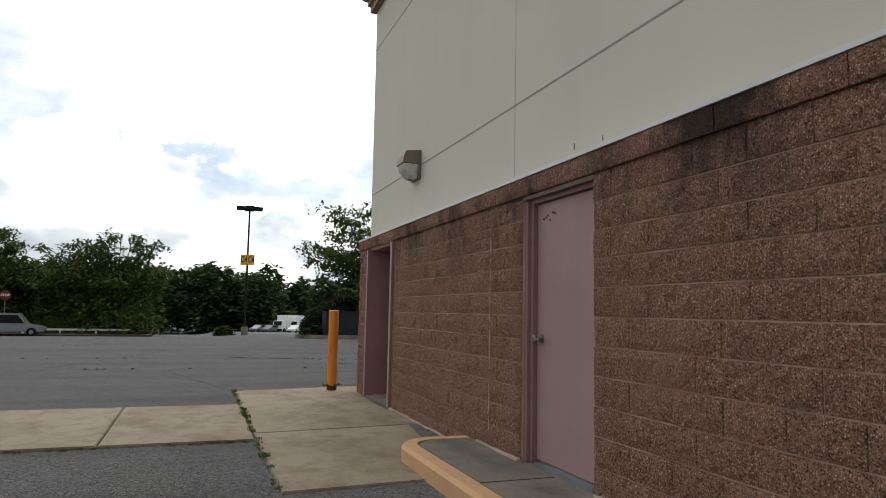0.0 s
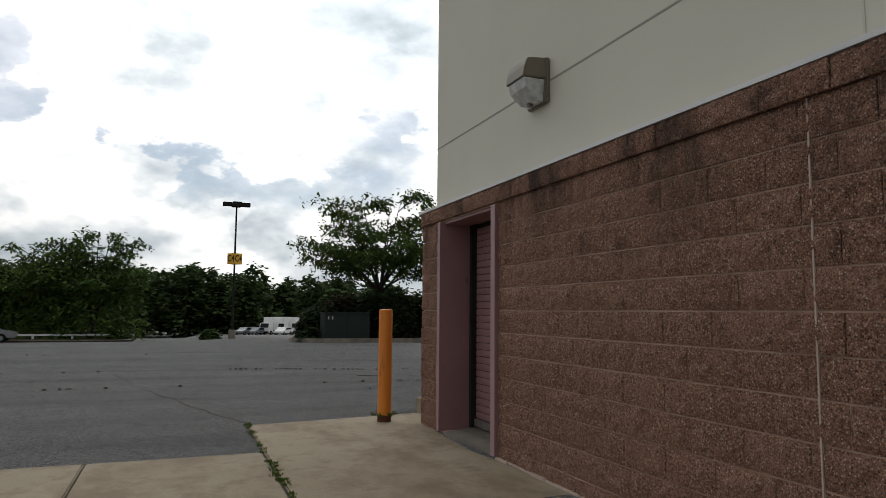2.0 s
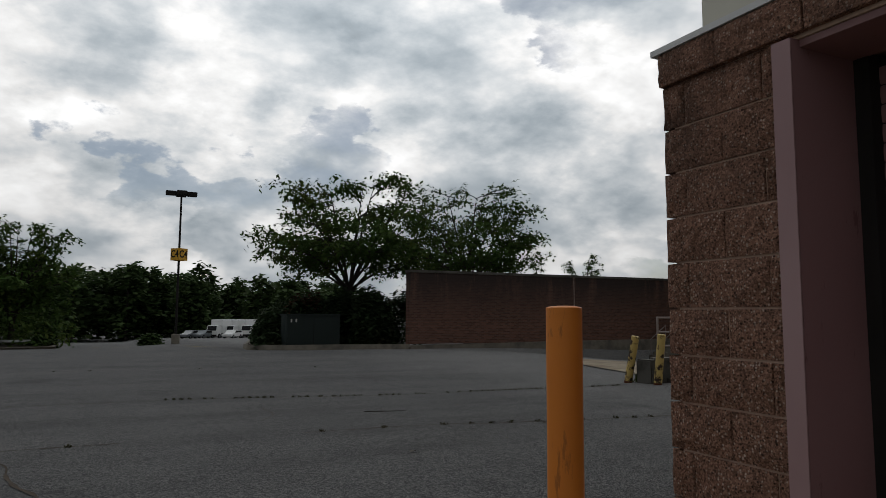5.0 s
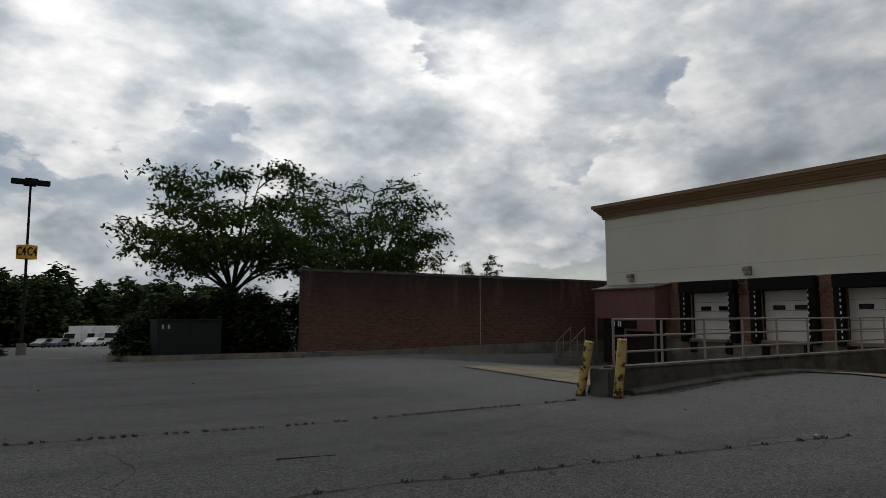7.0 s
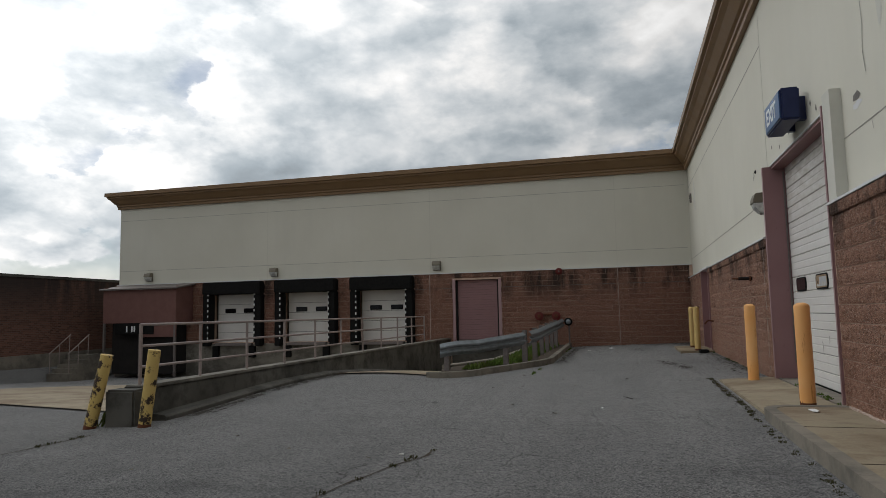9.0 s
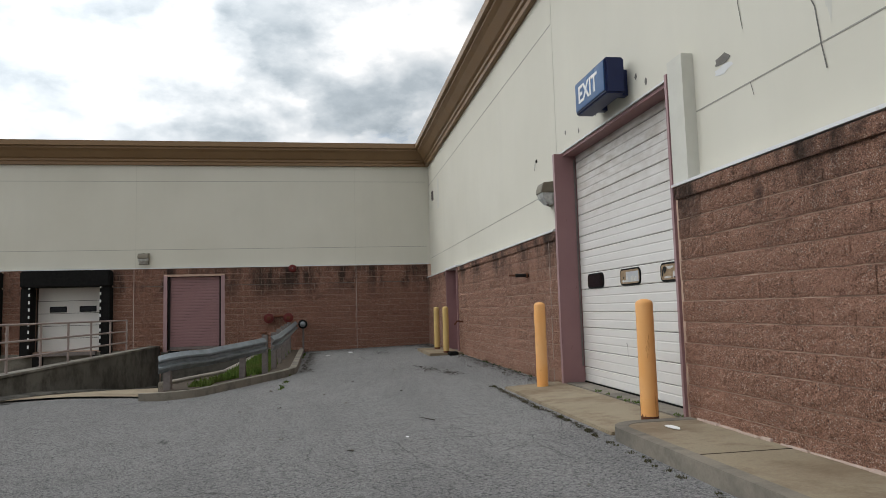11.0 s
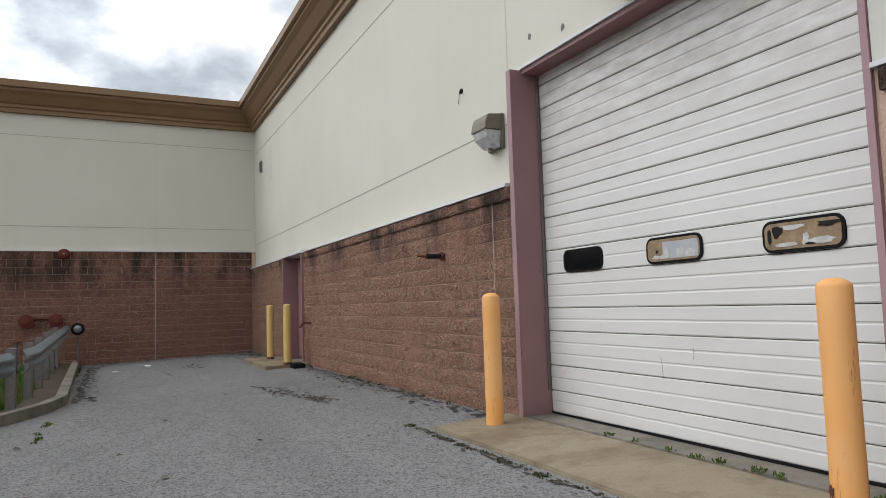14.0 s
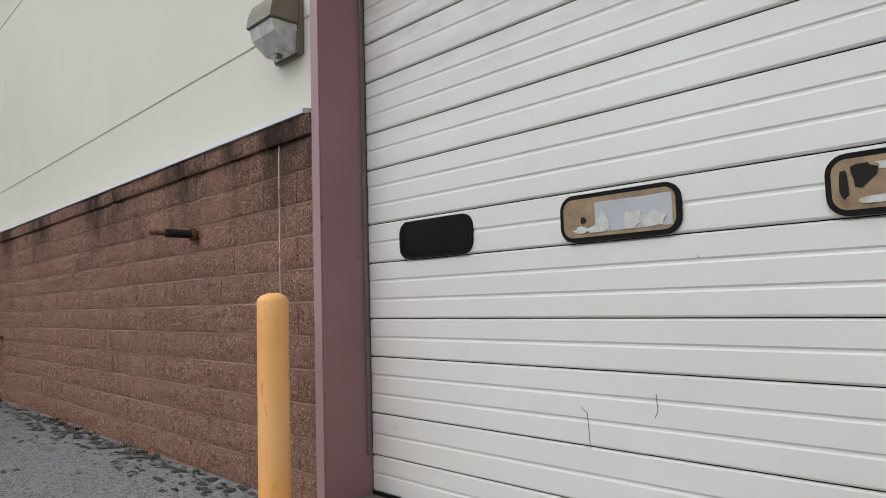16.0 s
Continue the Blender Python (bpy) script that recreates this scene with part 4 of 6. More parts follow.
def dock_door(k, a, b):
    mid, wide = (a + b) / 2, 1.1
    d = setting("door_%d" % (6 + k), boxes((CX + 0.38, mid - wide, 0.3, CX + 0.43, mid + wide, 2.6)), M["enamel"], "white sectional dock door between black seals", "dock door")
    for z in (0.72, 1.14, 1.56, 1.98):
        part("seam", boxes((CX + 0.374, mid - wide, z, CX + 0.38, mid + wide, z + 0.012)), M["dark"], d)
    for s in (-0.47, 0.47):
        w = part("window", boxes((CX + 0.365, mid + s - 0.27, 1.60, CX + 0.38, mid + s + 0.27, 1.80, 0.005)), M["black"], d, "black window frame")
        part("pane", boxes((CX + 0.360, mid + s - 0.24, 1.62, CX + 0.365, mid + s + 0.24, 1.78)), M["glass"], w)
    for s, t in ((a, a + 0.28), (b - 0.28, b)):
        part("side_seal", boxes((CX - 0.34, s, 0.15, CX + 0.2, t, 2.42, 0.03)), M["black"], d, "worn black foam dock seal")
        e = t - 0.02 if s == a else s - 0.03
        bar = part("guide_bar", boxes((CX - 0.37, e, 0.3, CX - 0.335, e + 0.05, 2.55)), M["black"], d, "black and white striped guide")
        for n in range(9):
            part("stripe", boxes((CX - 0.374, e, 0.45 + 0.24 * n, CX - 0.37, e + 0.05, 0.55 + 0.24 * n)), M["white"], bar)
    part("head_seal", boxes((CX - 0.42, a, 2.42, CX + 0.2, b, 2.97, 0.04)), M["black"], d, "sagging black head curtain")
    part("leveler", boxes((CX - 0.2, mid - 0.9, 0.16, CX + 0.3, mid + 0.9, 0.28, 0.01)), M["dull_steel"], d, "steel dock leveler lip")
    for s in (-1.05, 0.75):
        part("bumper", boxes((CX - 0.16, mid + s, -0.35, CX + 0.04, mid + s + 0.3, 0.15, 0.02)), M["black"], d, "black rubber dock bumper")


personnel_door()
corner_roller()
overhead_door()
side_door()
apron_roller()
for k, (a, b) in enumerate(DOCKS):
    dock_door(k, a, b)


# ---- screen wall, retaining wall ----
def screen_wall():
    w = setting("wall_screen", boxes((12.65, 38.3, -0.05, 40.0, 38.7, 3.25)), M["brick"], "long stained brown brick screen wall", "wall")
    part("coping", boxes((12.6, 38.25, 3.25, 40.0, 38.75, 3.37, 0.01)), M["moss"], w, "dark stained coping")
    bm = bmesh.new()
    slab(bm, [(12.62, -2.5), (40, -2.5), (40, 0.12), (20, -0.02), (12.62, -0.12)], -0.20, 0.2)
    bmesh.ops.transform(bm, matrix=Matrix(((1, 0, 0, 0), (0, 0, 1, 38.47), (0, 1, 0, 0), (0, 0, 0, 1))), verts=bm.verts[:])
    bmesh.ops.recalc_face_normals(bm, faces=bm.faces[:])
    part("footing", bm, M["old_concrete"], w, "pale exposed concrete footing")
    part("joint", boxes((21.9, 38.294, 0.0, 21.93, 38.3, 3.25)), M["sealant"], w)


def retaining_wall():
    w = setting("wall_retaining", boxes((11.3, 20.92, -1.6, 29.5, 21.22, 0.38, 0.03)), M["moss"], "low mossy concrete retaining wall with a tube railing", "wall")
    part("coping", boxes((11.36, 20.90, 0.33, 29.45, 21.24, 0.392, 0.02)), M["stained"], w, "paler worn top edge")
    part("ledge", sweep(bmesh.new(), [(0.0, -0.4), (0.0, 0.05), (0.03, 0.08), (0.24, 0.10), (0.24, -0.4)], [(x, 20.68, ground_z(x, 20.6)) for x in (29.0, 26.0, 23.0, 20.0, 17.5, 15.5, 13.5, 11.6)]), M["moss"], w, "dark mossy footing ledge")
    part("end_block", boxes((11.05, 20.80, -0.7, 11.35, 21.30, 0.36, 0.03)), M["moss"], w, "rough concrete end block")


def railing():
    t = thing("railing", "faded brown tube railing on a concrete retaining wall", "railing", (11.5, 21.07, 0.38))
    n = 11
    step = 1.475
    for k in range(n):
        part("post", rod(bmesh.new(), (k * step, 0, -0.02), (k * step, 0, 0.90), 0.025, None, 10), M["rail_paint"], t, "", True)
    for z in (0.90, 0.58, 0.27):
        part("rail", rod(bmesh.new(), (-0.02, 0, z), ((n - 1) * step + 0.02, 0, z), 0.021, None, 10), M["rail_paint"], t, "", True)


def dock_face():
    """Concrete foundation below the dock doors."""
    w = setting("dock_foundation", boxes((CX - 0.03, 21.24, -1.5, CX + 0.01, 37.1, 0.25)), M["stained"], "stained concrete foundation below the dock doors", "wall")
    part("face", boxes((CX - 0.03, 17.4, -1.5, CX + 0.01, 20.9, 0.16)), M["moss"], w, "stained concrete face below a roller door")


dock_face()
screen_wall()
retaining_wall()
railing()


# ---- bollards ----
def bollard(at, h, r, material, label, lean=(0, 0), rust=True, group="bollards", dome=0.04):
    t = thing("bollard", label, "bollard", at, group)
    t.matrix_world = pose(*at, lean[0], lean[1], 0)
    prof = [(r, -0.15)] + [(r * (1 + 0.004 * math.sin(k)), h * k / 8 * 0.96) for k in range(9)]
    prof += [(r * math.cos(radians(a)), h * 0.96 + h * dome * math.sin(radians(a))) for a in range(15, 90, 15)]
    part("post", lathe(bmesh.new(), prof, sides=28), material, t, "", True)
    if rust:
        bm = bmesh.new()
        lathe(bm, [(r * 1.012, -0.1), (r * 1.015, 0.02), (r * 1.004, 0.05)], sides=28)
        part("rust_ring", bm, M["rust"], t, "rusted foot")
    if "rusted through" in label:
        for a0, a1, z0, z1 in ((15, 75, 0.10, 0.16), (20, 55, 0.02, 0.10), (95, 130, 0.015, 0.06)):
            bm = bmesh.new()
            n = 8
            rows = []
            for k in range(n + 1):
                a = radians(a0 + (a1 - a0) * k / n)
                top, low = z1 + random.uniform(-0.018, 0.018), z0 + random.uniform(-0.018, 0.018)
                rows.append([bm.verts.new((q * math.cos(a), q * math.sin(a), z)) for q, z in ((r * 1.01, low), (r * 1.06, (low + top) / 2), (r * 1.01, top))])
            for k in range(n):
                for i in (0, 1):
                    bm.faces.new((rows[k][i], rows[k + 1][i], rows[k + 1][i + 1], rows[k][i + 1]))
            part("rust_scab", bm, M["rust"], t, "lifted rusty scab")
    return t


bollard((2.487, 11.98, 0.055), 1.37, 0.083, M["deep_orange"], "deep orange steel bollard at a building corner", group="orange bollards", dome=0.008)
bollard((15.05, 12.06, LOW + 0.05), 1.23, 0.085, M["orange"], "orange-painted steel bollard beside an overhead door", rust=False, group="orange bollards")
bollard((11.563, 12.06, LOW + 0.06), 1.20, 0.085, M["orange"], "orange-painted steel bollard, rusted through at the foot", group="orange bollards")
bollard((25.16, 12.10, LOW + 0.05), 1.24, 0.08, M["cream_yellow"], "pale yellow steel bollard at a side door", group="yellow bollards")
bollard((23.33, 12.13, LOW + 0.05), 1.24, 0.08, M["cream_yellow"], "pale yellow steel bollard at a side door", group="yellow bollards")
bollard((10.95, 21.45, ground_z(10.95, 21.45)), 1.10, 0.085, M["chipped"], "leaning chipped yellow bollard by a ramp wall", (12, 3), group="chipped bollards", dome=0.008)
bollard((11.05, 20.62, ground_z(11.05, 20.62)), 1.12, 0.085, M["chipped"], "chipped yellow bollard at a ramp wall end", (7, 1), group="chipped bollards", dome=0.008)


# ---- wall packs ----
def wall_pack(name_label, m, s=1.0):
    """A wall lamp: hooded housing above a prismatic lens. Local y points out of the wall."""
    t = thing("wall_lamp", name_label, "lamp", (0, 0, 0), "wall lamps")
    t.matrix_world = m @ Matrix.Diagonal((s, s, s, 1))
    part("back_plate", boxes((-0.185, 0.0, -0.215, 0.185, 0.05, 0.225, 0.01)), M["bronze"], t)
    bm = bmesh.new()
    side = [(0.05, 0.215), (0.235, 0.20), (0.27, 0.12), (0.29, 0.01), (0.05, 0.01)]
    rows = [[bm.verts.new((x, y, z)) for y, z in side] for x in (-0.185, 0.185)]
    for k in range(len(side)):
        bm.faces.new((rows[0][k], rows[0][(k + 1) % 5], rows[1][(k + 1) % 5], rows[1][k]))
    bm.faces.new(rows[0][::-1])
    bm.faces.new(rows[1])
    bmesh.ops.recalc_face_normals(bm, faces=bm.faces[:])
    bmesh.ops.bevel(bm, geom=bm.edges[:], offset=0.008, segments=2, affect="EDGES")
    part("housing", bm, M["bronze"], t)
    bm = bmesh.new()
    side = [(0.05, 0.006), (0.27, 0.006), (0.245, -0.08), (0.15, -0.19), (0.05, -0.20)]
    rows = [[bm.verts.new((x * (1 if z > -0.1 else 0.8), y, z)) for y, z in side] for x in (-0.165, 0.165)]
    for k in range(len(side)):
        bm.faces.new((rows[0][k], rows[0][(k + 1) % 5], rows[1][(k + 1) % 5], rows[1][k]))
    bm.faces.new(rows[0][::-1])
    bm.faces.new(rows[1])
    bmesh.ops.recalc_face_normals(bm, faces=bm.faces[:])
    part("lens", bm, M["lens"], t, "clouded prismatic glass")
    part("hinge", boxes((-0.03, 0.03, 0.215, 0.03, 0.07, 0.24, 0.004)), M["bronze"], t)
    part("latch", boxes((-0.02, 0.09, -0.225, 0.02, 0.14, -0.185, 0.004)), M["dull_steel"], t)
    return t


wall_pack("bronze wall lamp with a clouded glass lens", pose(AX + 0.14, 9.03, 3.345, 0, 0, 90), 0.9)
wall_pack("bronze wall lamp with a clouded glass lens beside an overhead door", pose(15.60, BY - 0.12, 3.15, 0, 0, 0), 0.86)
for y in (35.4, 28.94, 21.5):
    wall_pack("small bronze wall lamp over the docks", pose(CX + 0.12, y, 3.34, 0, 0, 90), 0.9)


# ---- exit sign ----
def exit_sign():
    t = thing("exit_sign", "blue box sign reading EXIT over an overhead door", "sign", (13.03, BY - 0.12, 4.05))
    part("cabinet", boxes((-0.5, 0.10, -0.22, 0.5, 0.34, 0.22, 0.02)), M["navy"], t, "navy metal cabinet")
    part("face", boxes((-0.47, 0.34, -0.18, 0.47, 0.352, 0.19, 0.004)), M["blue"], t, "blue sign face")
    lettering("lettering", "EXIT", 0.31, pose(0.05, 0.354, 0.0, 90, 0, 180), M["white"], t, 0.002)
    for x in (-0.3, 0.32):
        part("bracket", boxes((x - 0.05, 0.0, -0.2, x + 0.05, 0.12, 0.12)), M["navy"], t)


exit_sign()


# ---- guard rail island ----
def island():
    line = [(17.35, 18.35), (17.35, 17.95), (17.65, 17.5), (20.2, 16.18), (21.0, 16.02), (29.55, 16.2)]
    back = [(29.55, 17.4), (21.0, 17.5), (18.6, 18.3)]
    z = 0.02
    isl = setting("island_bed", slab(bmesh.new(), [(x + 0.05, y + 0.1) for x, y in line[1:]] + back, -1.0, z + 0.06), M["soil"], "planted bed behind a guard rail", "bed")
    prof = [(0.0, -0.5), (0.0, 0.10), (0.02, 0.12), (0.16, 0.12), (0.18, -0.5)]
    part("kerb", sweep(bmesh.new(), [(o - 0.1, u) for o, u in prof], [(x, y, z - 0.06 if x < 18 else z) for x, y in line]), M["old_concrete"], isl, "stained concrete kerb", True)
    part("kerb", sweep(bmesh.new(), [(o - 0.1, u) for o, u in prof], [(x, y, z) for x, y in back]), M["old_concrete"], isl, "stained concrete kerb", True)
    # grass tufts
    bm = bmesh.new()
    for k in range(2600):
        x = random.uniform(18.0, 29.0)
        lo = 16.45 if x > 20.4 else 16.45 + (20.4 - x) * 0.5
        y = random.uniform(lo + 0.1, 17.35)
        h, a = random.uniform(0.05, 0.16), random.uniform(0, 6.28)
        c, s = 0.03 * math.cos(a), 0.03 * math.sin(a)
        p = [bm.verts.new((x - c, y - s, z + 0.06)), bm.verts.new((x + c, y + s, z + 0.06)), bm.verts.new((x + random.uniform(-0.05, 0.05), y + random.uniform(-0.05, 0.05), z + 0.06 + h))]
        bm.faces.new(p)
    tagged(new("grass", mesh_of("grass", bm, M["grass"])), "rough green grass in the island bed", "grass", kind="stuff")


def guard_rail():
    t = thing("guard_rail", "bent galvanised corrugated guard rail on short posts", "guard rail", (17.6, 18.1, 0.12))
    wave = [(0.0, -0.155), (0.03, -0.12), (0.07, -0.08), (0.07, -0.05), (0.02, -0.02), (0.02, 0.02), (0.07, 0.05), (0.07, 0.08), (0.03, 0.12), (0.0, 0.155)]
    prof = [(o, u) for o, u in wave] + [(o - 0.012, u) for o, u in wave[::-1]]

    def beam(path):
        bm = sweep(bmesh.new(), prof, [(x - 17.6, y - 18.1, z - 0.12) for x, y, z in path])
        return part("beam", bm, M["steel"], t, "corrugated steel beam", True)
    beam([(17.62, 18.12, 0.52), (17.68, 17.95, 0.56), (17.95, 17.74, 0.58), (18.5, 17.45, 0.57), (18.8, 17.28, 0.60), (19.4, 16.84, 0.66), (19.9, 16.56, 0.70)])
    beam([(20.05, 16.44, 0.72), (20.7, 16.34, 0.74), (24.5, 16.34, 0.84), (29.0, 16.40, 0.92)])
    for x, y, h in ((17.75, 17.98, 0.5), (19.5, 16.94, 0.62), (20.12, 16.56, 0.78), (21.6, 16.50, 0.8), (23.2, 16.50, 0.84), (24.8, 16.52, 0.88), (26.4, 16.54, 0.9), (28.0, 16.56, 0.94)):
        post = part("post", boxes((x - 17.68, y - 18.15, -0.25, x - 17.52, y - 18.03, h, 0.01)), M["dull_steel"], t, "weathered post")
        part("bolt", lathe(bmesh.new(), [(0.02, 0.0), (0.02, -0.02)], (x - 17.6, y - 18.15, 0.5), 8, "y"), M["dull_steel"], post)


island()
guard_rail()


# ---- small fixtures on the walls ----
def fixtures():
    t = thing("alarm_bell", "red round alarm bell high on the dock wall", "bell", (CX, 16.52, 2.93))
    part("gong", lathe(bmesh.new(), [(0.13, 0.0), (0.14, -0.03), (0.11, -0.08), (0.03, -0.10)], (0, 0, 0), 20, "x"), M["red"], t, "", True)
    part("hub", lathe(bmesh.new(), [(0.03, -0.1), (0.03, -0.13)], (0, 0, 0), 10, "x"), M["dull_steel"], t)
    t = thing("hose_connection", "two rusty red hose couplings on a wall pipe", "hydrant", (CX, 17.0, 1.2))
    for y in (-0.33, 0.33):
        c = part("coupling", lathe(bmesh.new(), [(0.12, 0.03), (0.12, -0.12), (0.17, -0.13), (0.17, -0.19), (0.08, -0.21)], (0, y, 0), 18, "x"), M["red"], t, "", True)
        part("cap", lathe(bmesh.new(), [(0.07, -0.2), (0.06, -0.25)], (0, y, 0), 12, "x"), M["rust"], c)
    part("pipe", rod(bmesh.new(), (-0.05, -0.3, 0.06), (-0.05, 0.3, 0.06), 0.04), M["rust"], t, "", True)
    t = thing("standpipe", "capped pipe with a pale end by the guard rail", "pipe", (28.35, 16.13, 0.98))
    part("pipe", rod(bmesh.new(), (0.03, 0, 0), (1.3, 0, 0), 0.055), M["dull_steel"], t, "", True)
    part("flange", lathe(bmesh.new(), [(0.15, 0.04), (0.15, 0.0), (0.10, -0.02)], (0, 0, 0), 20, "x"), M["black"], t)
    part("cap", lathe(bmesh.new(), [(0.09, -0.02), (0.09, -0.05), (0.04, -0.07)], (0, 0, 0), 20, "x"), M["steel"], t, "dull pale cap")
    part("leg", rod(bmesh.new(), (0.3, 0, -1.0), (0.3, 0, 0.0), 0.03), M["dull_steel"], t)
    t = thing("yard_hydrant", "small dark pipe valve beside the guard rail", "valve", (27.2, 17.3, 0.12))
    part("stem", rod(bmesh.new(), (0, 0, 0), (0, 0, 0.62), 0.05), M["dull_steel"], t)
    part("wheel", lathe(bmesh.new(), [(0.1, 0.62), (0.1, 0.66), (0.03, 0.68)], (0, 0, 0), 12), M["rust"], t)
    t = thing("pipe_stub", "dark rusty bent pipe stub sticking out of the block wall", "pipe", (16.78, BY + 0.0, 1.90))
    part("stub", rod(bmesh.new(), (0, -0.02, 0), (0.0, 0.24, 0.0), 0.032), M["dark"], t, "", True)
    part("collar", rod(bmesh.new(), (0, 0.02, 0), (0, 0.05, 0.0), 0.05), M["rust"], t)
    part("elbow", rod(bmesh.new(), (0, 0.24, 0.0), (0.05, 0.34, 0.005), 0.02, 0.014), M["rust"], t, "broken rusty end")
    t = thing("wall_spigot", "small rusty spigot on the block wall", "spigot", (23.05, BY, 1.0))
    part("pipe", rod(bmesh.new(), (0, -0.02, 0), (0, 0.16, 0.02), 0.02), M["rust"], t)
    part("outlet", rod(bmesh.new(), (0, 0.16, 0.02), (0.02, 0.24, -0.08), 0.02), M["rust"], t)
    t = thing("cable_stub", "loose cable hanging from a wall hole", "cable", (16.40, BY - 0.12, 3.87))
    part("ring", lathe(bmesh.new(), [(0.032, 0.0), (0.032, 0.015), (0.018, 0.02), (0.018, 0.0)], (0, 0, 0), 14, "y"), M["dark"], t)
    part("cable", rod(bmesh.new(), (0.0, 0.03, 0.0), (0.02, 0.04, -0.16), 0.004, None, 6), M["dark"], t)
    t = thing("wall_vent", "small stained vent box near the inner corner", "vent", (28.6, BY - 0.12, 5.35))
    part("box", boxes((-0.09, 0.0, -0.16, 0.09, 0.05, 0.16, 0.006)), M["dull_steel"], t)
    for k in range(3):
        part("louvre", boxes((-0.07, 0.05, -0.11 + 0.09 * k, 0.07, 0.06, -0.07 + 0.09 * k)), M["dark"], t)
    for x, w, z0, z1 in ((27.95, 0.2, 5.0, 5.5), (27.5, 0.35, 4.75, 5.75)):
        part("smear", boxes((x - w / 2, BY - 0.122, z0, x + w / 2, BY - 0.1165, z1)), M["patch"], UP_N, "grey patched stucco")

    def scar(x, z, w, h, material, label, n=11):
        bm = bmesh.new()
        pts = [(x + w * (0.5 + 0.5 * random.random()) * math.cos(6.283 * k / n), z + h * (0.5 + 0.5 * random.random()) * math.sin(6.283 * k / n)) for k in range(n)]
        bm.faces.new([bm.verts.new((p, BY - 0.1165 - 0.001 * random.random(), q)) for p, q in pts])
        part("scar", bm, material, UP_N, label)

    def crack(pts, w, off=0.0):
        bm = bmesh.new()
        rows = []
        for x, z in pts:
            j = random.uniform(-0.01, 0.01)
            rows.append((bm.verts.new((x + j - w, BY - 0.1155 + off, z)), bm.verts.new((x + j + w, BY - 0.1155 + off, z))))
        for lo, hi in zip(rows, rows[1:]):
            bm.faces.new((lo[0], lo[1], hi[1], hi[0]))
        part("crack", bm, M["bare"], UP_N, "open crack in the stucco")
    scar(10.72, 3.55, 0.16, 0.07, M["bare"], "broken stucco with bare board")
    scar(10.70, 3.46, 0.17, 0.05, M["flashing"], "peeling white coat")
    scar(9.9, 4.2, 0.09, 0.3, M["patch"], "grey patched stucco")
    scar(9.35, 3.6, 0.06, 0.3, M["patch"], "grey patched stucco")
    crack([(10.38, 4.5), (10.36, 4.2), (10.41, 3.95), (10.37, 3.7)], 0.005)
    crack([(9.62, 3.95), (9.55, 3.6), (9.5, 3.5), (9.46, 3.2), (9.42, 3.0)], 0.007)
    crack([(10.3, 3.2), (10.28, 3.08)], 0.004)
    for x, z in ((14.35, 3.87), (13.7, 3.93), (12.45, 4.0), (14.9, 3.98), (12.2, 3.86)):
        scar(x, z, 0.04, 0.05, M["bare"], "chipped stucco")
    scar(13.55, 3.98, 0.07, 0.09, M["patch"], "chipped stucco")
    # hairline marks on the west stucco
    for y, z, h in ((4.95, 2.68, 0.05), (4.55, 2.66, 0.04), (2.6, 2.95, 0.06)):
        part("crack", boxes((AX + 0.136, y, z, AX + 0.142, y + 0.008, z + h)), M["bare"], UP_W)
    # pale sealant joints in the block base
    part("sealant", boxes((AX - 0.006, 6.224, 0.1, AX + 0.04, 6.233, CAP1 - 0.01)), M["sealant"], WEST, "pale sealant joint")
    part("sealant", boxes((15.565, BY - 0.04, 0.1, 15.574, BY + 0.006, CAP1 - 0.01)), M["sealant"], NORTH, "pale sealant joint")
    for y in (14.285, 21.79):
        part("sealant", boxes((CX - 0.012, y, -1.0, CX + 0.04, y + 0.022, CTOP - 0.01)), M["sealant"], DOCK, "pale sealant joint")
    def fillet(parent, a, b, at, along, z):
        """A broken strip of pale mortar along the foot of a wall."""
        u = a
        while u < b:
            l, w = random.uniform(0.12, 0.5), random.uniform(0.02, 0.045)
            v0, v1 = sorted((at, at + (w if along == "x" else -w)))
            zz = z + random.uniform(-0.006, 0.006)
            r = (u, v0, z - 0.05, min(u + l, b), v1, zz + 0.012) if along == "x" else (v0, u, z - 0.05, v1, min(u + l, b), zz + 0.012)
            part("mortar_strip", boxes((*r, 0.005)), M["sealant"], parent, "broken pale mortar")
            u += l + random.choice((0.004, 0.01, 0.02, 0.12))
    fillet(WEST, 6.85, DOOR_R[0] - 0.08, AX + 0.004, "y", 0.036)
    fillet(WEST, 2.0, DOOR_P[0] - 0.02, AX + 0.004, "y", 0.16)
    fillet(WEST, DOOR_P[1], 6.5, AX + 0.004, "y", 0.16)
    fillet(NORTH, 7.5, 11.42, BY - 0.004, "x", LOW + 0.098)
    t = thing("door_wedge", "black rubber wedge on the pad at a side door", "wedge", (23.05, 12.0, LOW))
    part("body", boxes((-0.2, -0.12, -0.02, 0.2, 0.12, 0.09, 0.02)), M["black"], t)


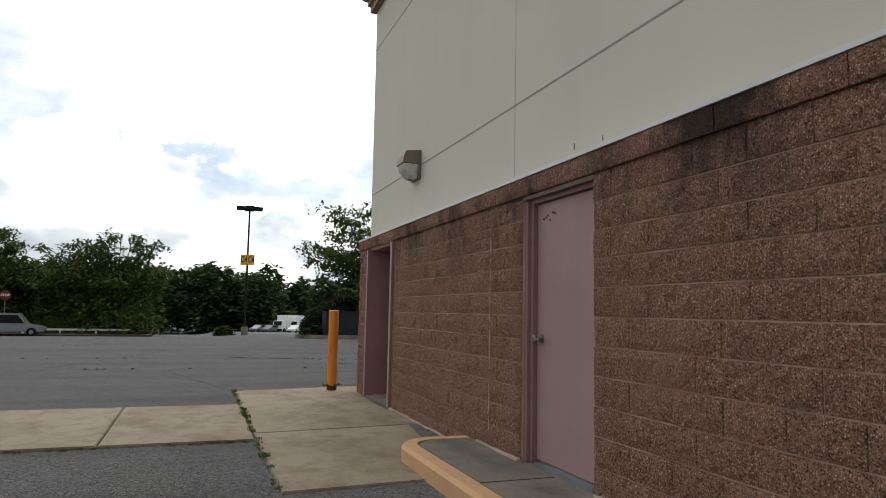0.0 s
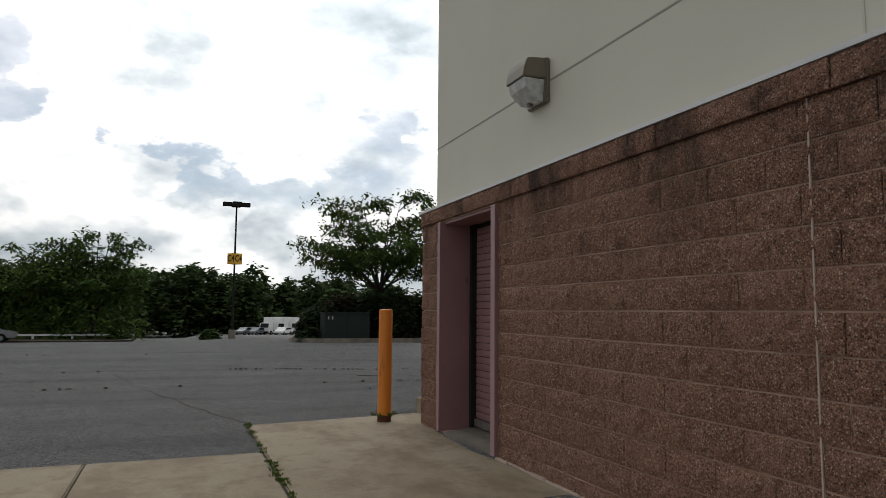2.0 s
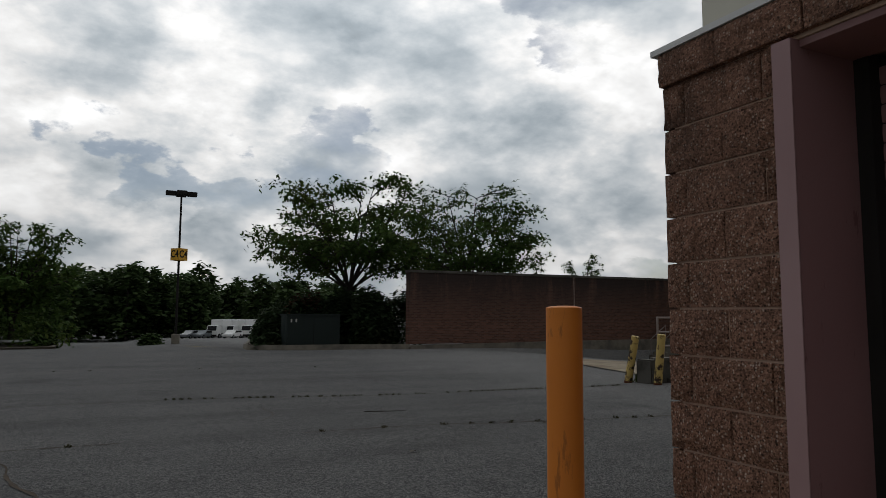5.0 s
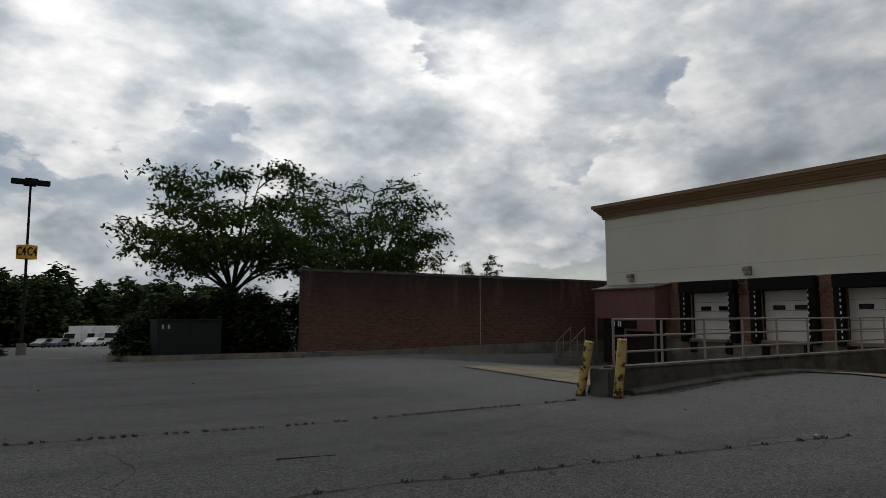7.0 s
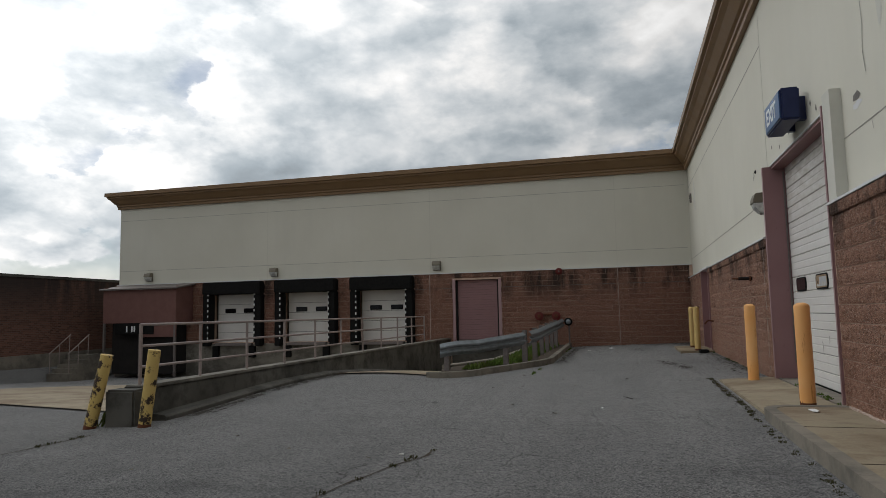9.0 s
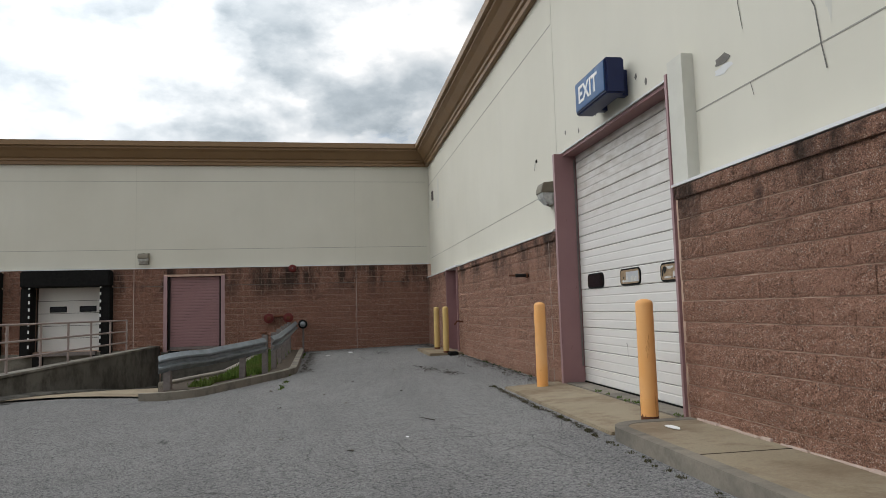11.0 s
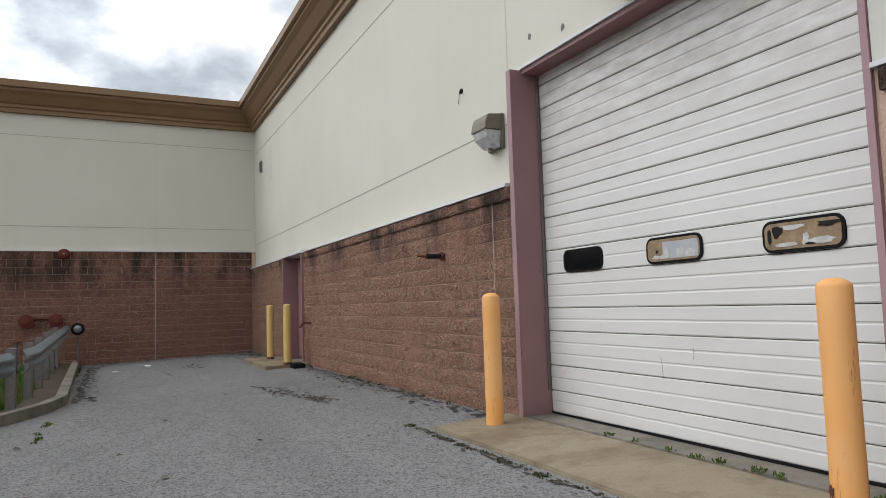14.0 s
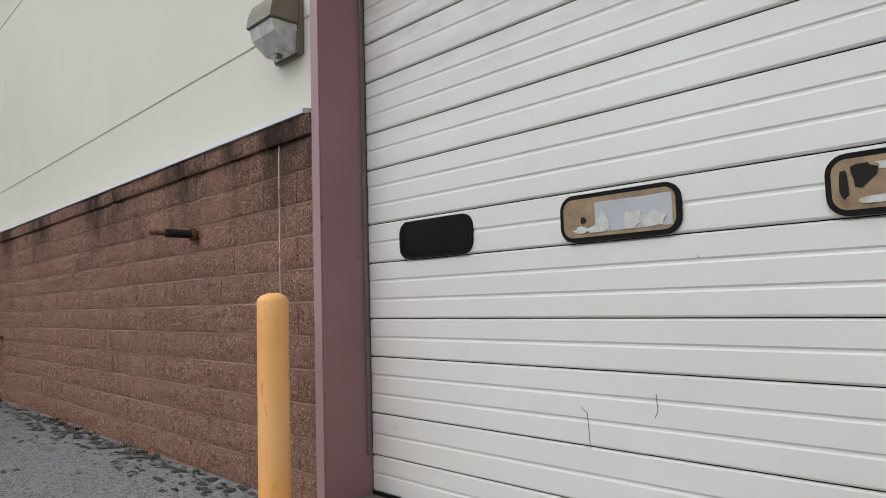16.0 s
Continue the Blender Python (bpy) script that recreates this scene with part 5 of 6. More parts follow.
def compactor_hood():
    """Painted plywood hood on posts over a chute at the far end of the dock wall."""
    t = thing("compactor_hood", "brown painted plywood hood over a dark chute on the dock wall", "enclosure", (28.4, 32.5, 0))
    part("front_panel", boxes((0.0, 0.5, 1.25, 0.05, 4.3, 2.72)), M["wood"], t)
    part("lower_panel", boxes((0.01, 0.5, 0.62, 0.055, 2.35, 1.248)), M["wood"], t, "sagging lower panel")
    part("side_panel", boxes((0.05, 0.5, 1.25, 1.2, 0.55, 2.85)), M["wood"], t)
    part("side_panel", boxes((0.05, 4.25, 1.25, 1.2, 4.3, 2.85)), M["wood"], t)
    bm = bmesh.new()
    slab(bm, [(-0.12, 0.35), (1.2, 0.35), (1.2, 4.45), (-0.12, 4.45)], 2.72, 2.78)
    for v in bm.verts:
        v.co.z += 0.16 * (v.co.x + 0.12)
    part("roof_sheet", bm, M["dull_steel"], t, "sloped sheet roof")
    part("chute", boxes((0.25, 0.8, -1.0, 1.2, 4.0, 1.25, 0.02)), M["dark"], t, "dark steel chute")
    for y in (0.52, 2.3, 4.2):
        part("post", boxes((0.0, y, -1.1, 0.09, y + 0.09, 1.25)), M["dull_steel"], t)
    part("flap", boxes((-0.03, 1.6, 0.75, 0.0, 3.6, 1.25, 0.005)), M["black"], t, "torn black flap")
    for y in (2.55, 2.68, 2.95):
        part("tatter", boxes((-0.045, y, 0.85, -0.031, y + 0.07, 1.12)), M["white"], t, "white tattered strip")
    s = thing("dock_stair", "concrete dock steps with a tube handrail", "stairs", (26.6, 37.45, -1.0))
    for k in range(5):
        part("step", boxes((0.28 * k, -0.55, -0.2, 0.28 * (k + 1) if k < 4 else 2.2, 0.55, 0.18 * (k + 1))), M["old_concrete"], s)
    for y in (-0.5, 0.5):
        part("handrail", rod(bmesh.new(), (0.05, y, 1.0), (1.2, y, 1.8), 0.022), M["rail_paint"], s)
        for x in (0.1, 0.6, 1.15):
            part("baluster", rod(bmesh.new(), (x, y, 0.1 + 0.6 * x), (x, y, 1.0 + 0.69 * x), 0.018), M["rail_paint"], s)


fixtures()
compactor_hood()


# ---- cracks, weeds, litter on the yard ----
def yard_crack(path, w, weeds=0, label="dark open crack in the asphalt"):
    bm, rows = bmesh.new(), []
    pts = []
    for a, b in zip(path, path[1:]):
        n = max(2, int(math.dist(a, b) / 0.12))
        pts += [(a[0] + (b[0] - a[0]) * k / n, a[1] + (b[1] - a[1]) * k / n) for k in range(n)]
    for k, (x, y) in enumerate(pts):
        q = noise.noise_vector(Vector((x * 1.7, y * 1.7, 3.0))) * 0.10
        f = w * (0.35 + 0.9 * abs(noise.noise(Vector((x * 3, y * 3, 7)))) * 2)
        dx, dy = path[-1][0] - path[0][0], path[-1][1] - path[0][1]
        d = math.hypot(dx, dy)
        ox, oy = -dy / d * f, dx / d * f
        x, y = x + q.x, y + q.y
        z = ground_z(x, y) + 0.006
        rows.append((bm.verts.new((x - ox, y - oy, z)), bm.verts.new((x + ox, y + oy, z))))
    for lo, hi in zip(rows, rows[1:]):
        bm.faces.new((lo[0], lo[1], hi[1], hi[0]))
    tagged(new("crack", mesh_of("crack", bm, M["soil"])), label, "crack", kind="structure")
    if weeds:
        tufts([(pts[k][0], pts[k][1]) for k in sorted(random.sample(range(len(pts)), min(weeds * 2, len(pts))))], 0.03, 0.0, "dry_weed")


def tufts(spots, size=0.045, lift=0.0, leaf="grass"):
    """Small weeds growing out of joints."""
    bm = bmesh.new()
    for x, y in spots:
        z = ground_z(x, y) + lift
        for k in range(random.randint(8, 18)):
            a, r, h = random.uniform(0, 6.28), random.uniform(0.2, 1.0) * size, random.uniform(0.4, 1.3) * size
            c, s = math.cos(a), math.sin(a)
            bx, by = x + random.uniform(-0.03, 0.03), y + random.uniform(-0.03, 0.03)
            p = [(bx - 0.003 * s, by + 0.003 * c, z), (bx + 0.003 * s, by - 0.003 * c, z), (bx + 0.6 * r * c + 0.004 * s, by + 0.6 * r * s - 0.004 * c, z + h), (bx + r * c, by + r * s, z + h * 0.8), (bx + 0.6 * r * c - 0.004 * s, by + 0.6 * r * s + 0.004 * c, z + h)]
            bm.faces.new([bm.verts.new(q) for q in p])
    tagged(new("weeds", mesh_of("weeds", bm, M[leaf])), "small green weeds growing from a joint", "weeds", kind="stuff")


yard_crack([(1.5, 21.6), (4.9, 21.3), (7.2, 21.15), (9.6, 20.95), (10.6, 20.9)], 0.016, 26)
yard_crack([(2.6, 17.4), (4.0, 17.3), (5.3, 16.9), (6.6, 16.6), (9.5, 15.9)], 0.014, 9)
yard_crack([(4.3, 17.9), (4.1, 18.6), (4.3, 19.4)], 0.007)
yard_crack([(2.4, 18.6), (2.7, 19.5), (2.5, 20.6)], 0.007)
yard_crack([(-14, 23.6), (-7, 22.0), (-3, 21.6), (1.5, 21.6)], 0.016, 6)
yard_crack([(-11, 18.2), (-6, 17.2), (-2, 17.5), (0.8, 17.6)], 0.02, 3)
yard_crack([(0.9, 12.7), (0.2, 15.0), (-0.6, 18.0), (-1.2, 21.0)], 0.016)
yard_crack([(-4.6, 12.2), (-3.4, 16.0), (-2.0, 21.0)], 0.018)
yard_crack([(-9, 30.5), (0, 29.2), (8, 28.8)], 0.016, 5)
yard_crack([(-8, 25.5), (0, 25.0), (6, 25.4), (10, 25.0)], 0.013)
tufts([(0.92 + random.uniform(-0.03, 0.03), random.uniform(5.8, 12.5)) for k in range(60)], 0.024, 0.02, "grass")
tufts([(random.uniform(-2.6, 0.9), 7.93 + random.uniform(-0.04, 0.02)) for k in range(30)], 0.022, 0.0, "grass")
tufts([(random.uniform(11.5, 15.9), 12.64 + random.uniform(-0.02, 0.05)) for k in range(70)], 0.016, 0.0, "dry_weed")
tufts([(random.uniform(11.6, 14.0), BY - 0.03 + random.uniform(-0.03, 0.03)) for k in range(14)], 0.03, 0.06)
tufts([(2.487 + 0.12 * math.cos(k), 11.98 + 0.12 * math.sin(k)) for k in range(2, 7)], 0.04, 0.08)
tufts([(random.uniform(5, 11.5), 12.68 + random.uniform(-0.02, 0.04)) for k in range(40)], 0.016, 0.0, "dry_weed")
tufts([(random.uniform(16, 23), BY + 0.04 + random.uniform(0, 0.04)) for k in range(10)], 0.035, 0.0, "leaf_far")
tufts([(random.uniform(11, 14), 21.4 + random.uniform(-0.1, 0.1)) for k in range(14)], 0.2, 0.0)
tufts([(random.uniform(17.6, 29), 16.1 - 0.0 * k + random.uniform(-0.06, 0.02)) for k in range(40)], 0.035, 0.0)


def litter():
    """Dead leaves, stones and scraps blown into the corner and along the walls."""
    bm = bmesh.new()
    for k in range(420):
        r = random.random()
        if r < 0.45:
            x, y = random.uniform(17, 29.4), BY + abs(random.gauss(0.15, 0.35)) + 0.03
        elif r < 0.75:
            x, y = 29.45 - abs(random.gauss(0, 0.9)), random.uniform(11.8, 16.1)
        elif r < 0.88:
            x, y = random.uniform(20.5, 29.3), 16.1 - abs(random.gauss(0, 0.25))
        else:
            x, y = random.uniform(3.2, 20), random.uniform(12.8, 19.5)
        z, s, a = ground_z(x, y) + 0.012, random.uniform(0.012, 0.045), random.uniform(0, 6.28)
        c, d = s * math.cos(a), s * math.sin(a)
        bm.faces.new([bm.verts.new(p) for p in ((x + c, y + d, z), (x - d, y + c, z + 0.5 * s), (x - c, y - d, z), (x + d, y - c, z + 0.2 * s))])
    tagged(new("litter", mesh_of("litter", bm, plain_mat("dead_leaves", (0.05, 0.04, 0.03), (0.20, 0.18, 0.15), 0.9, 0, 3))), "dead leaves and grit along the walls", "litter", kind="stuff")
    for x, y, sx, sy, m in ((10.95, 12.15, 0.14, 0.06, "white"), (27.3, 14.6, 0.3, 0.1, "white"), (26.4, 15.3, 0.22, 0.08, "paper"), (12.2, 14.4, 0.03, 0.02, "white"), (9.2, 16.2, 0.04, 0.03, "paper")):
        z = (LOW + 0.1 if y < 12.4 else ground_z(x, y)) + 0.004
        bm = slab(bmesh.new(), [(x + sx * math.cos(t) * random.uniform(0.6, 1), y + sy * math.sin(t) * random.uniform(0.6, 1)) for t in (0, 0.8, 1.6, 2.4, 3.2, 4.0, 4.8, 5.6)], z, z + 0.006)
        tagged(new("paper_scrap", mesh_of("paper_scrap", bm, M[m])), "flat pale scrap of paper lying on the ground", "scrap")
    for x, y, l, a in ((13.0, 14.0, 0.35, 0.4), (24.0, 14.3, 1.2, 0.1), (3.9, 18.9, 0.6, -0.3), (20.2, 13.2, 0.5, 0.3)):
        z = ground_z(x, y) + 0.015
        bm = rod(bmesh.new(), (x, y, z), (x + l * math.cos(a), y + l * math.sin(a), ground_z(x + l * math.cos(a), y + l * math.sin(a)) + 0.014), 0.007, 0.003, 6)
        tagged(new("twig", mesh_of("twig", bm, M["bark"])), "dry dark twig lying on the asphalt", "twig")


litter()


def dirt(name, spots, label):
    """Flat patches of washed-in dirt, each with a ragged outline."""
    bm = bmesh.new()
    for x, y, rx, ry in spots:
        n, ph = 9, random.uniform(0, 9)
        ring = []
        for k in range(n):
            a = 6.2832 * k / n
            f = 0.62 + 0.38 * noise.noise(Vector((math.cos(a) * 1.6 + ph, math.sin(a) * 1.6, ph))) + random.uniform(-0.1, 0.1)
            px, py = x + rx * f * math.cos(a), y + ry * f * math.sin(a)
            ring.append(bm.verts.new((px, py, ground_z(px, py) + 0.008)))
        mid = bm.verts.new((x, y, ground_z(x, y) + 0.008))
        for k in range(n):
            bm.faces.new((ring[k], ring[(k + 1) % n], mid))
    tagged(new(name, mesh_of(name, bm, M["dirt"])), label, "dirt", kind="stuff")


def scatter(n, xs, ys, size, fall="y", long=1.6):
    """Spots thick at the first edge and thinning away from it."""
    rows = []
    for k in range(n):
        s = size * random.uniform(0.25, 1.0)
        u = min(1.0, abs(random.gauss(0, 0.38)))
        if fall == "y":
            rows.append((random.uniform(*xs), ys[0] + (ys[1] - ys[0]) * u, s * long, s))
        else:
            rows.append((xs[0] + (xs[1] - xs[0]) * u, random.uniform(*ys), s, s * long))
    return rows


dirt("dirt", scatter(420, (15.6, 23.1), (BY + 0.03, BY + 0.42), 0.042, long=2.2), "dark dirt washed against the block wall")
dirt("dirt", scatter(260, (29.5, 28.3), (11.8, 16.2), 0.07, "x") + scatter(260, (25.9, 29.5), (11.76, 12.7), 0.07), "dark dirt and leaves in the inner corner")
for cx, cy, w in ((18.5, 12.85, 0.5), (19.6, 13.1, 0.6), (26.0, 13.7, 0.9)):
    dirt("oil_stain", [(random.gauss(cx, w * 0.5), random.gauss(cy, w * 0.16), random.uniform(0.03, 0.13), random.uniform(0.012, 0.045)) for k in range(70)], "dark broken damp stain on the asphalt")
dirt("dirt", scatter(260, (21.0, 28.5), (15.9, 15.6), 0.06, long=2.4), "dark dirt along a kerb")
dirt("dirt", scatter(260, (12.0, 19.0), (20.62, 20.35), 0.06, long=2.4), "dark moss and dirt along the ramp wall")
dirt("dirt", scatter(160, (11.5, 15.4), (12.62, 12.74), 0.03, long=2.6), "dark moss along a concrete edge")



# ---- planting, trees, far lot ----
def leaf_mesh(name, points, size, material, per=4, droop=0.3, wide=1.0):
    """Clumps of small pointed leaves at points, each clump a few crossing blades."""
    verts, faces = [], []
    for p in points:
        for k in range(per):
            a, tilt = random.uniform(0, 6.283), random.uniform(-0.7, 0.5) - droop
            l, w = size * random.uniform(0.6, 1.3), size * random.uniform(0.2, 0.34) * wide
            d = Vector((math.cos(a) * math.cos(tilt), math.sin(a) * math.cos(tilt), math.sin(tilt)))
            s = Vector((-math.sin(a), math.cos(a), random.uniform(-0.6, 0.6))).normalized() * w
            o = p + Vector((random.uniform(-1, 1), random.uniform(-1, 1), random.uniform(-1, 1))) * size * 0.6
            n = len(verts)
            verts += [o, o + d * l * 0.5 + s, o + d * l, o + d * l * 0.5 - s]
            faces.append((n, n + 1, n + 2, n + 3))
    me = bpy.data.meshes.new(name)
    me.from_pydata([tuple(v) for v in verts], [], faces)
    me.materials.append(material)
    return me


def tube(out, a, b, r0, r1, sides):
    """Adds a plain open tube to the lists of verts and faces in out."""
    d = (b - a).normalized()
    u = d.orthogonal().normalized()
    w, n = d.cross(u), len(out[0])
    for p, r in ((a, r0), (b, r1)):
        out[0].extend(tuple(p + (u * math.cos(6.2832 * k / sides) + w * math.sin(6.2832 * k / sides)) * r) for k in range(sides))
    out[1].extend((n + k, n + (k + 1) % sides, n + sides + (k + 1) % sides, n + sides + k) for k in range(sides))


def tubes_part(out, name, material, parent, label=""):
    me = bpy.data.meshes.new(name)
    me.from_pydata(out[0], [], out[1])
    me.materials.append(material)
    me.shade_smooth()
    ob = new(name, me)
    ob.parent = parent
    if label:
        ob["label"] = label
    return ob


def tree(at, label, height, spread, trunk_h, seed, leaf="leaf", clumps=2600, size=0.24, boughs=16, group="yard trees", fill=0.0, low=0.36):
    """A forked trunk, curved boughs that reach a broad dome, side branches, and leaves in flat sprays along them."""
    rng = random.Random(seed)
    t = thing("tree", label, "tree", at, group)
    wood, tips = ([], []), []
    k9 = height / 9

    def limb(a, b, c, r0, r1, n, sides):
        """A bent limb from a by way of b to c; gives its points."""
        pts = [a.lerp(b, f / n).lerp(b.lerp(c, f / n), f / n) for f in range(n + 1)]
        for k in range(n):
            tube(wood, pts[k], pts[k + 1], r0 + (r1 - r0) * k / n, r0 + (r1 - r0) * (k + 1) / n, sides)
        return pts

    fork = Vector((0, 0, trunk_h))
    rings = [(0.28, 1.0)] * 3 + [(0.62, 0.84)] * 4 + [(0.92, 0.50)] * 5 + [(0.86, low)] * 4
    rings = rings[:: max(1, round(16 / boughs))]
    for k, (f, up) in enumerate(rings):
        a = 2.4 * k + rng.uniform(-0.3, 0.3)
        reach = spread * f * rng.uniform(0.82, 1.0) * 0.84
        end = Vector((math.cos(a) * reach, math.sin(a) * reach, trunk_h + (height - trunk_h) * up * rng.uniform(0.86, 0.97)))
        bend = fork.lerp(end, 0.45) + Vector((0, 0, (height - trunk_h) * 0.10))
        main = limb(fork - Vector((0, 0, 0.4 * rng.random())), bend, end, 0.085 * k9, 0.02 * k9, 7, 7)
        for m in range(2, 8):
            for q in range(1 + (m > 3)):
                b = a + rng.choice((-1, 1)) * rng.uniform(0.35, 1.5)
                l = spread * rng.uniform(0.16, 0.34)
                tip = main[m] + Vector((math.cos(b) * l, math.sin(b) * l, l * rng.uniform(-0.12, 0.55)))
                tip.z = min(tip.z, height)
                side = limb(main[m], main[m].lerp(tip, 0.5) + Vector((0, 0, 0.12 * l)), tip, 0.03 * k9, 0.009 * k9, 4, 5)
                for f in range(1, 5):
                    for u in range(2):
                        c = b + rng.uniform(-1.3, 1.3)
                        w = spread * rng.uniform(0.05, 0.15)
                        twig = side[f] + Vector((math.cos(c) * w, math.sin(c) * w, w * rng.uniform(-0.35, 0.45)))
                        tube(wood, side[f], twig, 0.010 * k9, 0.004 * k9, 4)
                        tips += [twig, side[f].lerp(twig, 0.6)]
    tube(wood, Vector((0, 0, -0.3)), Vector((0, 0, trunk_h + 0.05)), 0.22 * k9, 0.15 * k9, 10)
    tubes_part(wood, "trunk", M["bark"], t, "dark forked trunk and limbs")
    pts = []
    while len(pts) < clumps:
        p = rng.choice(tips)
        pts.append(p + Vector((rng.gauss(0, 0.22), rng.gauss(0, 0.22), rng.gauss(0, 0.08))) * spread / 5.2)
    for k in range(int(fill * clumps)):
        a, r, z = rng.uniform(0, 6.283), math.sqrt(rng.random()), rng.random()
        pts.append(Vector((math.cos(a) * r * spread * (0.95 - 0.2 * z), math.sin(a) * r * spread * (0.95 - 0.2 * z), 0.2 + z * trunk_h * 1.9)))
    crown = new("crown", leaf_mesh("crown", pts, size, M[leaf]))
    crown.parent = t
    return t


def shrub(at, rx, ry, h, n, label, leaf="leaf_dark", size=0.2, seed=1):
    """A rounded shrub: twigs inside a shell of leaves, lumpy at the outline."""
    rng = random.Random(seed)
    t = thing("shrub", label, "shrub", at, "shrubs")
    pts, wood = [], bmesh.new()
    for k in range(n):
        a, e = rng.uniform(0, 6.283), math.asin(rng.uniform(0.0, 1.0))
        s = rng.uniform(0.72, 1.0)
        lump = 1 + 0.22 * noise.noise(Vector((math.cos(a) * 2.5 + seed, math.sin(a) * 2.5, e * 3)))
        pts.append(Vector((rx * math.cos(a) * math.cos(e) * s * lump, ry * math.sin(a) * math.cos(e) * s * lump, h * (0.04 + 0.96 * math.sin(e)) * s * lump)))
    for k in range(14):
        p = rng.choice(pts)
        rod(wood, (p.x * 0.1, p.y * 0.1, -0.1), p * 0.9, 0.03, 0.01, 5, False)
    part("twigs", wood, M["bark"], t)
    ob = new("leaves", leaf_mesh("leaves", pts, size, M[leaf], 4, 0.1, 1.7))
    ob.parent = t
    return t


def planting():
    rim = [(9.8, 62, -1.0), (7.8, 51, -0.72), (6.5, 45, -0.5), (6.2, 42.2, -0.42), (7.4, 40.2, -0.36), (9.6, 39.1, -0.32), (12.55, 38.0, -0.30)]
    bed = setting("planting_bed", slab(bmesh.new(), [(x + 0.1, y + 0.1) for x, y, z in rim] + [(12.6, 62)], -2.0, -0.18), M["soil"], "dark mulched planting bed behind a kerb", "bed")
    part("kerb", sweep(bmesh.new(), [(-0.02, -0.3), (0.0, 0.23), (0.14, 0.24), (0.16, -0.3)], [(x, y, max(ground_z(x, y), -0.5)) for x, y, z in rim]), M["old_concrete"], bed, "pale concrete kerb", True)
    t = thing("transformer_box", "dark green utility transformer box behind the kerb", "utility box", (8.75, 40.95, -0.2))
    part("cabinet", boxes((-1.25, -0.6, 0.0, 1.25, 0.7, 1.42, 0.03)), M["green_box"], t)
    part("lid", boxes((-1.3, -0.66, 1.42, 1.3, 0.76, 1.50, 0.02)), M["green_box"], t)
    part("door_seam", boxes((-0.01, -0.606, 0.05, 0.01, -0.6, 1.38)), M["dark"], t)
    for x in (-1.08, -0.86):
        part("label", boxes((x, -0.606, 1.12, x + 0.07, -0.601, 1.28)), M["paper"], t, "pale warning label")
    part("plinth", boxes((-1.4, -0.75, -0.3, 1.4, 0.85, 0.02, 0.02)), M["old_concrete"], t)
    for x, y, rx, ry, h, n, s in ((11.4, 40.6, 1.25, 1.0, 2.6, 1900, 3), (10.4, 42.2, 1.4, 1.2, 2.7, 1500, 4), (12.0, 43.0, 1.6, 1.3, 3.0, 1200, 5), (7.2, 42.9, 1.0, 1.0, 1.7, 1300, 6),
                                  (8.6, 42.8, 1.6, 1.2, 2.1, 1300, 7), (7.5, 45.0, 1.0, 1.3, 1.8, 900, 8), (9.0, 47.0, 1.6, 1.5, 2.5, 1000, 9), (10.0, 46.5, 2.2, 1.6, 2.7, 900, 10), (9.6, 51.0, 1.4, 2.2, 2.2, 800, 11), (13.2, 41.2, 1.2, 1.0, 2.7, 900, 12),
                                  (6.8, 41.3, 0.8, 0.45, 0.6, 350, 13), (7.9, 41.0, 0.5, 0.3, 0.5, 200, 14)):
        shrub((x + 0.35, y + 0.45, -0.25), rx, ry, h, n, "dense dark green shrub in the planting bed" if h > 1 else "low ragged green shrub by the kerb", seed=s)
    shrub((9.2, 43.6, -0.25), 1.5, 1.0, 2.6, 900, "reddish brown shrub among the green ones", leaf="leaf_red", seed=20)
    tree((11.75, 44.6, -0.3), "spreading locust tree with airy green crown and low fork", 8.9, 6.1, 3.0, 11, clumps=4300, size=0.27, low=0.3)
    tree((19.9, 46.5, -0.4), "spreading locust tree behind a brick wall", 9.5, 6.0, 3.2, 23, clumps=4000, size=0.27, low=0.3)
    tree((31.5, 50.0, -0.4), "thin young tree top behind a brick wall", 6.2, 2.0, 3.0, 31, clumps=600, size=0.2, boughs=5)
    tree((25.6, 47.0, -0.4), "slim sapling behind a brick wall", 5.6, 0.7, 2.6, 37, clumps=160, size=0.16, boughs=4)


def light_pole():
    z = ground_z(4.75, 68)
    t = thing("light_pole", "tall dark car park light pole with a yellow C4 section sign", "light pole", (4.75, 68, z))
    part("base", lathe(bmesh.new(), [(0.32, -0.3), (0.32, 0.75), (0.28, 0.8)], sides=18), M["old_concrete"], t, "round concrete base")
    part("pole", rod(bmesh.new(), (0, 0, 0.78), (0, 0, 12.1), 0.11, 0.075, 10), M["dark"], t)
    part("crossbar", boxes((-0.9, -0.05, 12.1, 0.9, 0.05, 12.2)), M["dark"], t)
    for x, y in ((-0.8, 0), (0.8, 0), (0, -0.5), (0, 0.5)):
        part("lamp_head", boxes((x - 0.40, y - 0.3, 12.02, x + 0.40, y + 0.3, 12.36, 0.03)), M["dark"], t, "dark shoebox lamp head")
    cube = part("sign", boxes((-0.46, -0.46, 6.7, 0.46, 0.46, 7.68, 0.01)), M["sign_yellow"], t, "yellow cube sign lettered C4")
    cube.matrix_basis = pose(0, 0, 0, 0, 0, 40)
    for a in (0, -90, 90, 180):
        lettering("lettering", "C4", 0.82, pose(0, 0, 0, 0, 0, a) @ pose(0, -0.463, 7.19, 90, 0, 0), M["dark"], cube, 0.002, 0.85)


